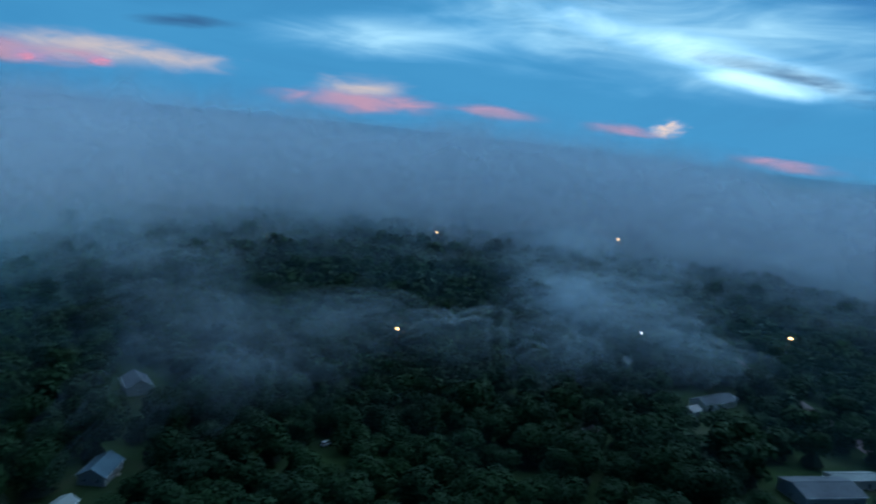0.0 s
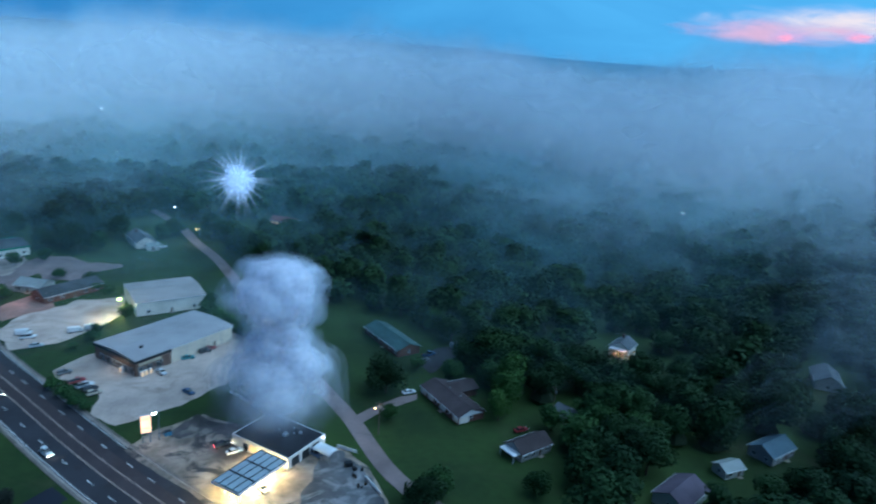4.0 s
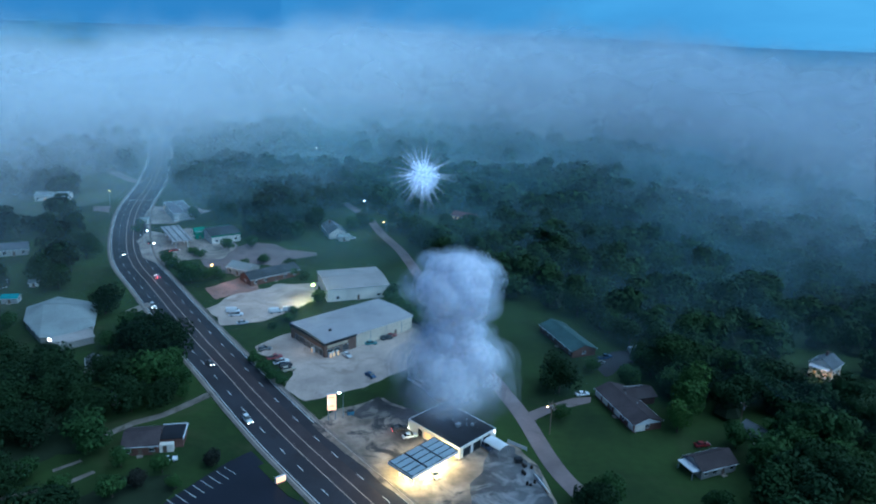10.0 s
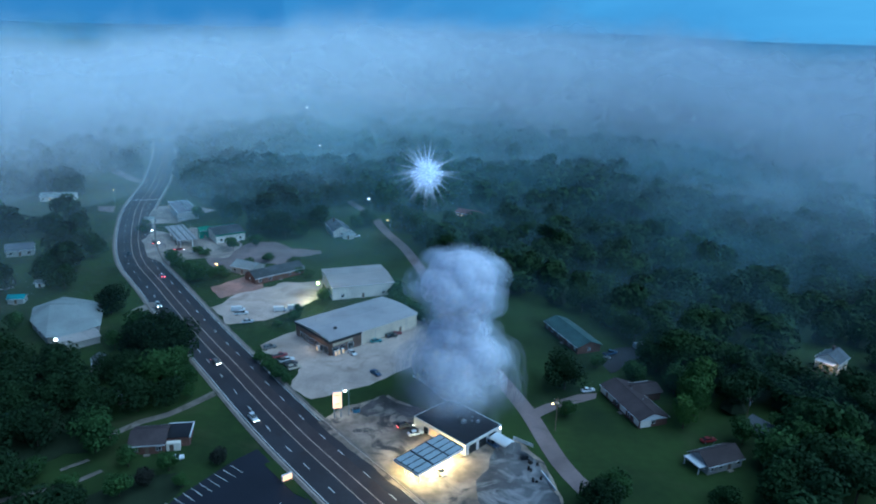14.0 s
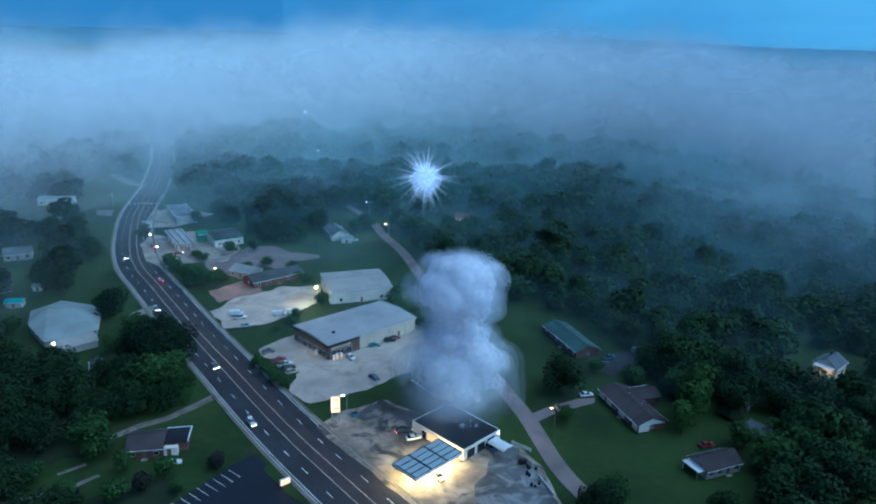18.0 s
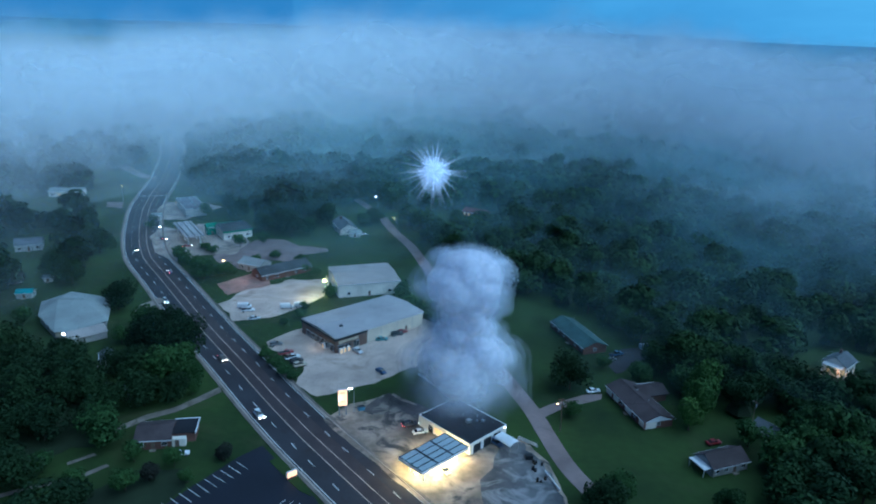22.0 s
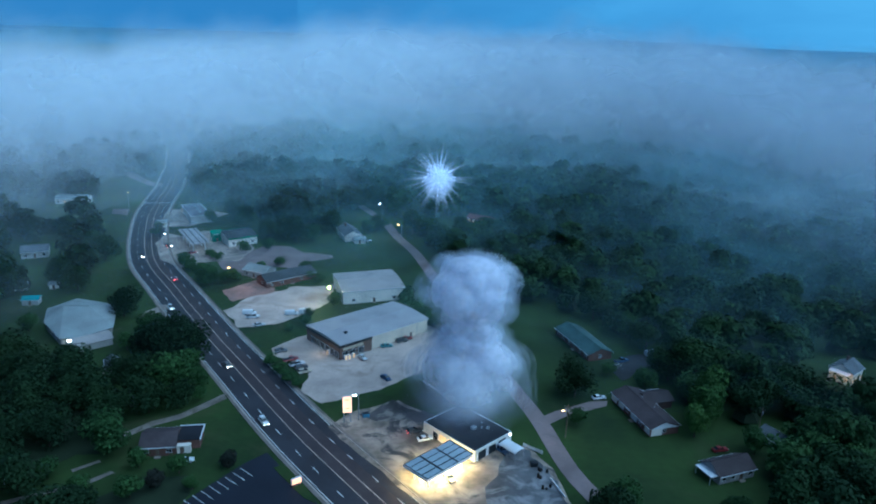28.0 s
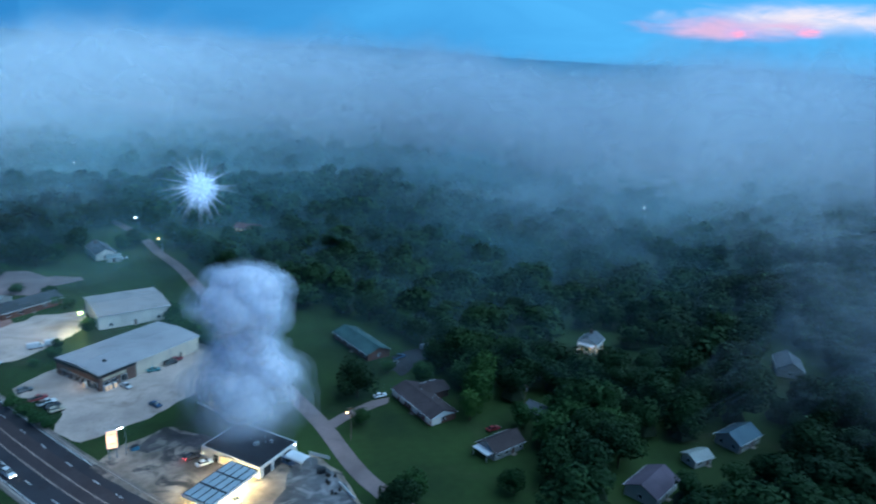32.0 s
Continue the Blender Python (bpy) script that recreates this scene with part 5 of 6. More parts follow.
def fence_wall(x0, y0, x1, y1, h, label):
    d = math.hypot(x1 - x0, y1 - y0)
    f = thing("low_fence", label, "fence", pose(x0, y0, 0, 0, 0, math.degrees(math.atan2(y1 - y0, x1 - x0))))
    n = max(2, int(d / 2.4))
    for i in range(n + 1):
        part("post", boxes((d * i / n, 0, -0.2, 0.16, 0.16, h + 0.3), bev=0.02), WHITEMETAL, f)
    for z0 in (0.15, h * 0.5, h - 0.12):
        part("rail", boxes((d / 2, 0, z0, d, 0.1, h * 0.28)), WHITEMETAL, f)
    part("cap", boxes((d / 2, 0, h + 0.08, d, 0.22, 0.08)), WHITEMETAL, f)


fence_wall(-6.2, 212.0, 5.0, 197.3, 0.75, "white panel fence running across the grass")
fence_wall(24.0, 175.6, 29.0, 171.8, 1.0, "short white panel fence by the side road")
fence_wall(29.8, 160.0, 32.4, 152.4, 0.6, "low pale wall at the apron's edge")

# store with a brick front
store = thing("store", "long store with a blue-grey metal roof and brown brick front", "store", pose(-28.8, 248.2, 0, 0, 0, 42.5))
SW_, SD_, SH_ = 40.5, 22.0, 5.6
part("wall", gable_wall(SW_, SD_, SH_, 0.7), CREAMWALL, store, "cream metal siding")
part("roof", gable_roof(SW_, SD_, SH_, 0.8, 0.5, 0.2), BLUEROOF, store)
part("ridge_cap", boxes((0, 0, SH_ + 1.0, SW_ + 1, 0.5, 0.08)), BLUEROOF, store)
part("brick_front", boxes((-SW_ / 2 - 0.12, 0, -0.2, 0.26, SD_ + 0.4, SH_ - 0.2)), BRICK, store, "brown brick facing")
part("brick_side", boxes((-SW_ / 2 + 6.8, -SD_ / 2 - 0.12, -0.2, 13.6, 0.26, SH_ - 0.2)), BRICK, store, "brown brick facing")
part("mansard", boxes((-SW_ / 2 - 0.45, 0, SH_ - 0.85, 0.5, SD_ + 1.2, 0.7), (-SW_ / 2 + 6.6, -SD_ / 2 - 0.45, SH_ - 0.85, 14, 0.5, 0.7), bev=0.05), DARKMETAL, store, "dark fascia band")
for y0 in (-9.0, -6.2, -3.0, 0.2, 3.4, 6.8):
    window(store, -SW_ / 2 - 0.25, y0, 1.6, 2.4, 2.2, 90)
for x0 in (-18.2, -15.2, -11.5):
    window(store, x0, -SD_ / 2 - 0.25, 1.6, 2.3, 2.2, 180)
part("fascia_sign", boxes((-SW_ / 2 + 5, -SD_ / 2 - 0.8, 3.6, 8.5, 0.12, 0.9)), mat("cream sign board", (0.6, 0.52, 0.38), 0.5), store, "pale unlettered sign board")
for x0 in (0, 7.5, 15):
    part("wall_seam", boxes((x0, -SD_ / 2 - 0.03, 0, 0.12, 0.06, SH_ - 0.2)), STEEL, store)
part("roof_vent", boxes((-13.5, -4.5, SH_ + 0.5, 1.1, 0.9, 0.8), bev=0.06), DARKMETAL, store)
part("side_door", boxes((12, -SD_ / 2 - 0.05, 0, 1.1, 0.1, 2.1)), TIMBER, store)
part("eave_gutter", boxes((6.8, -SD_ / 2 - 0.55, SH_ - 0.16, 27, 0.16, 0.16)), WHITEMETAL, store)


def vending(x, y, turn, label, m_):
    v = thing("vending_machine", label, "machine", pose(x, y, 0.09, 0, 0, turn), "machines outside the store")
    part("cabinet", boxes((0, 0, 0, 1.0, 0.9, 1.9), bev=0.05), m_, v)
    part("front", boxes((0, -0.47, 0.2, 0.85, 0.05, 1.55)), WINDOWLIT, v)


ms = pose(-28.8, 248.2, 0, 0, 0, 42.5)
for lx, ly, tt in ((-21.3, -5, 90), (-19, -12.4, 0), (-17.6, -12.4, 0), (-15.8, -12.4, 0)):
    q = ms @ Vector((lx, ly, 0))
    vending(q.x, q.y, 42.5 - tt, "white upright ice chest with a lit front by the store wall", WHITEMETAL)

# warehouse and yard buildings
house("warehouse", "white metal warehouse with a pale grey roof", -34.5, 295.2, 19, 27, 24.5, 5.6, 1.0, WHITEWALL, GREYROOF, fronts=3, sides=1, category="warehouse")
house("yard_house", "small white house with a pale roof beside the clay yard", -88.0, 313, -24, 12, 9, 3.2, 1.8, WEATHERED, PALEROOF, fronts=3)
house("long_shed", "long low house with a dark roof and white gable end", -74, 307, 42, 25, 10, 3.0, 2.2, REDBRICK, mat("weathered dark shingles", (0.07, 0.078, 0.085), 0.9, 0.3), fronts=5, vents=2)
house("lane_house", "dark-roofed house with a white gable on the lane", -55.5, 383, 112, 19, 9.5, 3.4, 2.6, WHITEWALL, GREYSHINGLE, fronts=5, chimney=True)
house("lane_annex", "white lean shed beside the dark-roofed house", -48.2, 372, 10, 6, 4, 2.4, 1.2, WHITEWALL, PALEROOF, fronts=1)
green = house("green_shop", "shop with a white side wall and green fascia boards", -114.6, 367, 35, 15.5, 18, 4.3, 1.7, WHITEWALL, mat("weathered dark shingles", (0.07, 0.078, 0.085), 0.9, 0.3), fronts=3, vents=1, category="shop")
for sy in (-1, 1):
    part("green_fascia", boxes((0, sy * 9.5, 3.95, 16.3, 0.2, 0.7)), GREENROOF, green, "bright green fascia board")
house("green_gable", "narrow green-fronted porch of the shop", -126, 366, 35, 5, 4, 4.6, 1.4, GREENROOF, GREENROOF, fronts=1, sides=1, category="shop")
far_shop = thing("far_shop", "long flat grey shop beyond the forecourt", "shop", pose(-154.4, 415, 0, 0, 0, -60))
flat_block(far_shop, 32, 12, 4.4, SIDING, mat("dull grey felt roof", (0.2, 0.2, 0.23), 0.9, 0.3), 0.3)
for i in range(5):
    window(far_shop, -13 + 6.2 * i, -6.0, 1.7, 2.4, 1.8, 180, i == 0)
for i in range(3):
    part("roof_unit", boxes((-8 + 8 * i, 1, 4.2, 1.5, 1.2, 0.9), bev=0.05), STEEL, far_shop)
can2 = thing("far_canopy", "grey flat fuel canopy on white posts", "canopy", pose(-135.2, 357.4, 0, 0, 0, -58))
part("deck", boxes((0, 0, 4.5, 31, 9.5, 0.6), bev=0.05), BLUEROOF, can2)
for i in range(3):
    part("roof_rib", boxes((0, -3.2 + 3.2 * i, 5.08, 30, 0.5, 0.14)), DARKMETAL, can2)
for x0 in (-12, -4, 4, 12):
    for y0 in (-3, 3):
        part("post", boxes((x0, y0, 0, 0.35, 0.35, 4.6), bev=0.03), WHITEMETAL, can2)
for x0 in (-9, 0, 9):
    part("lamp", boxes((x0, 0, 4.38, 1.2, 0.8, 0.1)), COOL, can2)

# houses east of the side road
house("teal_house", "low brick house with a weathered teal metal roof", 53.2, 246.0, -70, 25.0, 9.6, 2.7, 1.8, REDBRICK, TEALROOF, fronts=6, vents=1)
brown = house("brown_house", "brick ranch house with a brown shingle roof and white trim", 63.4, 195.4, -73, 22.5, 9.6, 2.7, 1.7, REDBRICK, BROWNSHINGLE, fronts=6, chimney=False, vents=2)
part("wing_wall", gable_wall(8, 7, 2.7, 1.3), REDBRICK, brown).matrix_basis = pose(-6.0, 7.6, 0, 0, 0, 90)
part("wing_roof", gable_roof(9, 7.4, 2.7, 1.4), BROWNSHINGLE, brown).matrix_basis = pose(-6.0, 7.3, 0, 0, 0, 90)
part("white_fascia", boxes((-9.9, 8.3, 2.6, 0.2, 6.5, 0.3)), WHITEMETAL, brown)
bm = bmesh.new()
for x0 in (11.28, 11.36):
    bm.faces.new([bm.verts.new(c) for c in ((x0, -4.7, 2.3), (x0, 4.7, 2.3), (x0, 0, 4.1))])
bmesh.ops.bridge_loops(bm, edges=bm.edges[:])
part("gable_board", bm, WHITEMETAL, brown, "white painted gable")
for x0, w0 in ((-9.6, 3.4), (-5.2, 3.2), (2.2, 3.4), (9.8, 2.6)):
    part("white_shutter", boxes((x0, -4.9, 0.5, w0, 0.08, 1.9)), WHITEWALL, brown, "white window surround")
part("end_wall_board", boxes((11.32, -2.6, 0.1, 0.06, 3.6, 2.2)), WHITEWALL, brown, "white boarded end wall")
house("cottage", "small white cottage with a brown shingle roof and white porch", 78.6, 166.4, 22, 11.8, 7.2, 2.7, 2.1, WEATHERED, BROWNSHINGLE, fronts=4, sides=2, porch=2.6)
house("garden_shed", "dim timber shed with a pale gable among trees", 98.5, 182, -62, 8, 5.5, 2.6, 1.6, WEATHERED, GREYSHINGLE, fronts=2)
porch_house = house("porch_house", "two-storey white house with a brightly lit porch in the woods", 142, 226, 40, 8.5, 7.5, 4.8, 2.2, WHITEWALL, GREYSHINGLE, fronts=4, sides=2, lit=(0, 1, 3, 8, 9), porch=3.0, chimney=True)
part("porch_lamp", boxes((-5.4, -1.5, 3.9, 0.9, 0.6, 0.5), bev=0.05), WARM, porch_house)
part("deck", boxes((-1, -5.6, 0.2, 8, 3.4, 0.2)), TIMBER, porch_house)
house("woods_house", "white-gabled house half hidden in the mist", 210, 194, 55, 13, 9, 3.4, 2.6, WEATHERED, GREYSHINGLE, fronts=4)
house("blue_roof_house", "pale-walled house with a blue tarpaulin on its roof", 153, 154, 20, 12, 8, 3.0, 2.2, WEATHERED, mat("faded blue roof", (0.1, 0.15, 0.19), 0.8), fronts=4, sides=2)
house("blue_roof_annex", "small pale shed with a grey roof among trees", 133, 147.5, 10, 7, 5, 2.5, 1.2, SIDING, PALEROOF, fronts=2)
house("near_house", "purple-grey roofed house under the trees", 111, 138, 30, 13, 9, 3.0, 2.2, SIDING, mat("purple-grey shingles", (0.11, 0.09, 0.12), 0.9), fronts=3)
house("road_house", "long low house with a white end wall beside a lawn", 336, -23, -38, 22, 9, 3.2, 2.0, WHITEWALL, GREYSHINGLE, fronts=5, lit=(2,))
house("road_shed", "small pale shed behind the long house", 319, -14, -30, 7, 5, 2.6, 1.3, SIDING, GREYROOF, fronts=2)
barn = house("metal_barn", "large pale metal barn with a grey-blue roof", 262, -57, -58, 24, 14, 4.2, 1.8, SIDING, GREYSHINGLE, fronts=3, category="barn")
house("barn_annex", "pale long annex roof beside the metal barn", 280, -70, -58, 20, 6, 3.6, 0.9, CREAMWALL, PALEROOF, fronts=2, category="barn")
house("brick_cabin", "small reddish cabin among dark trees", 265, 22, 15, 8, 6, 2.8, 1.8, REDBRICK, BROWNSHINGLE, fronts=2)
house("tree_cabin", "small dim cabin with a pale roof in the woods", 371, 21, -5, 9, 6, 2.8, 1.3, SIDING, PALEROOF, fronts=2)
house("lit_cabin", "red-roofed cabin with a row of lit windows at the wood's edge", 20.8, 424, -32, 15, 8, 3.0, 1.8, REDBRICK, mat("dull red roof", (0.2, 0.08, 0.07), 0.8), fronts=5, lit=(0, 1, 3, 4))

# houses west of the highway
octa = thing("hipped_house", "large house with a pale hipped roof and a lower wing", "house", pose(-142, 246, 0, 0, 0, 0))
EAVES = [(-9.5, -3.5), (4.2, -17.8), (10.8, -15.8), (18.2, -5.8), (9.5, 16.5), (-9.5, 21.5), (-15.5, 9.5)]
part("wall", prism([(x * 0.94, y * 0.94) for x, y in EAVES], -0.3, 3.1), SIDING, octa)
bm = bmesh.new()
lo = [bm.verts.new((x, y, 3.0)) for x, y in EAVES]
le = [bm.verts.new((x, y, 3.2)) for x, y in EAVES]
ra, rb_ = bm.verts.new((-6.4, 5.7, 6.2)), bm.verts.new((3.0, 6.6, 6.2))
for i in range(7):
    bm.faces.new((lo[i], lo[(i + 1) % 7], le[(i + 1) % 7], le[i]))
for f_ in ((le[0], le[1], ra), (le[1], rb_, ra), (le[1], le[2], rb_), (le[2], le[3], rb_), (le[3], le[4], rb_), (le[4], le[5], ra, rb_), (le[5], le[6], ra), (le[6], le[0], ra)):
    bm.faces.new(f_)
bm.faces.new(lo[::-1])
bmesh.ops.recalc_face_normals(bm, faces=bm.faces[:])
part("roof", bm, PALEROOF, octa)
part("ridge_cap", rod((-6.4, 5.7, 6.25), (3.0, 6.6, 6.25), 0.14, n=6), PALEROOF, octa)
part("wing_wall", gable_wall(12.5, 8.0, 2.6, 1.2), WEATHERED, octa).matrix_basis = pose(14.2, -15.2, 0, 0, 0, 42)
part("wing_roof", gable_roof(12.5, 8.0, 2.6, 1.3), GREYROOF, octa).matrix_basis = pose(14.2, -15.2, 0, 0, 0, 42)
for x0, y0 in ((-3.6, -9.2), (0.2, -13.1)):
    window(octa, x0, y0, 1.7, 1.4, 1.3, 134)
part("yard_lamp", boxes((8.6, -19.2, 2.9, 1.0, 0.6, 0.6), bev=0.05), COOL, octa, "bright white yard lamp")
house("west_shed", "pale shed under trees beside the hipped house", -111.5, 213, -63, 7.5, 4.4, 2.3, 1.3, WEATHERED, GREYSHINGLE, fronts=2)
house("west_cabin", "dim grey shed in the trees", -93.8, 192.5, -55, 6, 3.8, 2.3, 1.2, WEATHERED, GREYSHINGLE, fronts=2)
west = house("west_house", "brown-roofed house with a flat dark annex roof edged in white", -77.2, 168.6, 10, 9.0, 9.5, 2.9, 1.7, REDBRICK, BROWNSHINGLE, fronts=3, chimney=False)
part("annex_wall", boxes((7.6, 1.6, -0.2, 6.0, 7.0, 3.0)), REDBRICK, west)
part("annex_roof", boxes((7.6, 1.6, 2.8, 6.4, 7.4, 0.2)), TARROOF, west, "flat dark felt roof")
for bx in ((7.6, 5.35, 2.75, 6.8, 0.28, 0.42), (10.85, 1.6, 2.75, 0.28, 7.7, 0.42), (-4.7, 0.4, 2.3, 0.24, 6.0, 0.4)):
    part("white_fascia", boxes(bx), WHITEMETAL, west)
part("porch", boxes((6.6, -3.2, -0.1, 3.6, 1.6, 2.4), bev=0.04), WHITEWALL, west, "white porch with a dark doorway")
part("porch_door", boxes((6.2, -4.04, 0, 1.1, 0.08, 2.0)), TIMBER, west)
house("far_west_house", "dim grey farmhouse beyond the highway", -205, 330, 25, 12, 9, 3.2, 2.2, SIDING, GREYSHINGLE, fronts=3)
house("tarp_shed", "small shed covered with a turquoise tarpaulin", -171, 268, 10, 6, 4.5, 2.3, 0.9, SIDING, TARP, fronts=1)
house("tool_shed", "small white garden shed", -185, 284, 30, 5, 4, 2.3, 0.9, WHITEWALL, PALEROOF, fronts=1)
house("hen_house", "tiny pale timber shed", -172, 287, 15, 3.5, 3, 2.0, 0.7, WHITEWALL, PALEROOF, fronts=1)

# ---- vehicles ----
PAINTS = {"white": (0.7, 0.71, 0.72), "silver": (0.42, 0.44, 0.46), "black": (0.015, 0.016, 0.02), "red": (0.2, 0.018, 0.022), "blue": (0.05, 0.09, 0.18), "beige": (0.45, 0.4, 0.3), "grey": (0.12, 0.125, 0.13), "teal": (0.08, 0.24, 0.26)}
CARS = {}


def hull(sections):
    """A body skinned over cross-sections: x, half width, z low, z high."""
    bm = bmesh.new()
    rings = []
    for x, w, z0, z1 in sections:
        r = 0.82
        rings.append([bm.verts.new(c) for c in ((x, -w * 0.94, z0), (x, -w, (z0 + z1) / 2), (x, -w * r, z1), (x, w * r, z1), (x, w, (z0 + z1) / 2), (x, w * 0.94, z0))])
    for a, b in zip(rings, rings[1:]):
        for i in range(6):
            j = (i + 1) % 6
            bm.faces.new((a[i], a[j], b[j], b[i]))
    bm.faces.new(rings[0][::-1])
    bm.faces.new(rings[-1])
    bmesh.ops.recalc_face_normals(bm, faces=bm.faces[:])
    return bm


def car_kind(colour, shape, lit):
    """A car, pickup or van, nose to +x."""
    key = (colour, shape, lit)
    if key in CARS:
        return CARS[key], False
    root = thing({"pickup": "pickup_truck", "van": "van"}.get(shape, "car"), "", "", Matrix())
    paint = mat(colour + " car paint", PAINTS[colour], 0.3, 0.08, 1.0, 6.0, bump=0.0, spec=0.5)
    if shape == "pickup":
        body = [(-2.7, 0.9, 0.45, 0.98), (-2.6, 0.95, 0.4, 1.02), (0.2, 0.97, 0.38, 1.04), (1.5, 0.97, 0.38, 1.08), (2.6, 0.92, 0.42, 0.98), (2.75, 0.8, 0.5, 0.85)]
        cab = [(-0.5, 0.86, 1.0, 1.1), (-0.35, 0.82, 1.0, 1.72), (0.7, 0.82, 1.0, 1.75), (1.35, 0.86, 1.0, 1.1)]
        half = 1.75
    elif shape == "van":
        body = [(-2.7, 0.95, 0.45, 1.3), (-2.65, 1.0, 0.4, 2.1), (1.2, 1.0, 0.4, 2.12), (1.9, 0.98, 0.4, 1.25), (2.6, 0.92, 0.42, 1.05), (2.75, 0.8, 0.5, 0.9)]
        cab = [(1.0, 0.93, 1.25, 2.0), (1.3, 0.92, 1.2, 1.9), (1.95, 0.9, 1.2, 1.3)]
        half = 1.7
    elif shape == "suv":
        body = [(-2.35, 0.85, 0.5, 0.98), (-2.25, 0.93, 0.42, 1.08), (0.9, 0.95, 0.4, 1.1), (2.1, 0.92, 0.42, 0.98), (2.35, 0.78, 0.5, 0.85)]
        cab = [(-2.2, 0.85, 1.05, 1.15), (-2.0, 0.8, 1.05, 1.68), (0.1, 0.8, 1.05, 1.74), (0.95, 0.86, 1.05, 1.15)]
        half = 1.45
    else:
        body = [(-2.3, 0.8, 0.48, 0.85), (-2.2, 0.9, 0.38, 0.95), (-1.4, 0.92, 0.35, 0.98), (1.0, 0.92, 0.35, 0.94), (2.15, 0.88, 0.4, 0.8), (2.32, 0.74, 0.48, 0.7)]
        cab = [(-1.75, 0.82, 0.92, 1.0), (-1.0, 0.74, 0.92, 1.4), (0.15, 0.74, 0.92, 1.43), (1.05, 0.82, 0.92, 1.0)]
        half = 1.4
    part("body", hull(body), paint, root)
    glass = part("cabin", hull(cab), GLASS, root, "dark glazed cabin")
    if shape != "van":
        xs = [s[0] for s in cab[1:3]]
        part("roof", boxes(((xs[0] + xs[1]) / 2, 0, cab[1][3] - 0.02, xs[1] - xs[0] + 0.1, 1.3, 0.07), bev=0.02), paint, glass)
    if shape == "pickup":
        part("load_bed", boxes((-1.55, 0, 1.0, 2.0, 1.6, 0.06)), DARKMETAL, root)
    for sx in (-half, half):
        for sy in (-0.86, 0.86):
            wl_ = part("wheel", rod((sx, sy - 0.11, 0.33), (sx, sy + 0.11, 0.33), 0.33, n=14), RUBBER, root)
            part("rim", rod((sx, sy - 0.12, 0.33), (sx, sy + 0.12, 0.33), 0.2, n=10), STEEL, wl_)
    nose, tail = body[-1][0], body[0][0]
    for sy in (-0.62, 0.62):
        part("headlight", boxes((nose - 0.04, sy, 0.62, 0.14, 0.36, 0.18), bev=0.03), HEADLAMP if lit else WHITEMETAL, root)
        part("tail_light", boxes((tail + 0.02, sy, 0.72, 0.12, 0.3, 0.18), bev=0.03), TAILLAMP if lit else mat("dull red lens", (0.25, 0.01, 0.01), 0.3), root)
    CARS[key] = root
    return root, True


def vehicle(colour, shape, x, y, turn, label, lit=False, z=0.09, group=""):
    root, fresh = car_kind(colour, shape, lit)
    m = pose(x, y, z, 0, 0, turn)
    if fresh:
        root.matrix_world = m
    else:
        root = copy_thing(root, m)
    cat = {"pickup": "pickup truck", "van": "van", "suv": "car", "sedan": "car"}[shape]
    tagged(root, label, cat, group)
    return root


def on_highway(s, off):
    i = int(np.argmin(np.abs(HIGHWAY[:, 1] - s)))
    d = HIGHWAY[i] - HIGHWAY[i - 1]
    p = HIGHWAY[i] + HN[i] * off
    return p[0], p[1], math.degrees(math.atan2(d[1], d[0]))


for y0, off, col, shp, lab in ((335.5, -3.6, "black", "sedan", "dark car with lit headlights on the highway"), (270.5, -6.6, "silver", "suv", "silver car with lit headlights on the highway"),
                               (220.5, -3.6, "grey", "sedan", "grey car with lit headlights on the highway"), (188.0, -6.9, "white", "suv", "white car with lit headlights on the highway"),
                               (300.0, 3.6, "blue", "sedan", "blue car with lit tail lamps on the highway"), (394.5, 5.4, "grey", "suv", "distant car with lit headlights on the highway")):
    x, y, a = on_highway(y0, off)
    # those that come nearer run down the line, the others up it
    vehicle(col, shp, x, y, a if off < 0 else a + 180, lab, True, 0.07, "cars on the highway")
LOT = "cars outside the store"
for col, shp, x, y, a, lab in (("red", "pickup", -53.6, 224.0, 30, "red pickup truck parked on gravel"), ("white", "pickup", -50.6, 220.8, 32, "white pickup truck parked on gravel"), ("black", "suv", -48.6, 218.2, 30, "black car parked on gravel"),
                               ("beige", "suv", -46.8, 215.4, 30, "beige car parked at the gravel's edge"), ("grey", "suv", -58.6, 230.6, 30, "grey car parked at the far corner"),
                               ("white", "sedan", -28.6, 227.8, -52, "white car parked before the store"), ("teal", "sedan", -21.0, 238.4, 15, "teal car parked beside the store wall"), ("black", "suv", -15.6, 243.2, 25, "black car parked beside the store wall"),
                               ("red", "sedan", -14.0, 245.6, 25, "dark red car parked beside the store wall"), ("blue", "sedan", -18.8, 212.9, -48, "blue car parked near the grass")):
    vehicle(col, shp, x, y, a, lab, False, 0.09, LOT)
for col, shp, x, y, a, lab, lit in (("black", "suv", -7.4, 180.4, 25, "black car with lit tail lamps at the filling station", True), ("white", "sedan", -4.2, 176.7, 22, "white car parked at the filling station", False),
                                    ("beige", "sedan", 3.0, 158.6, -60, "pale yellow car beside the fuel canopy", False), ("blue", "suv", 17.6, 172.4, -50, "dark car parked under the white carport", False)):
    vehicle(col, shp, x, y, a, lab, lit, 0.085)
YARD = "vehicles in the gravel yard"
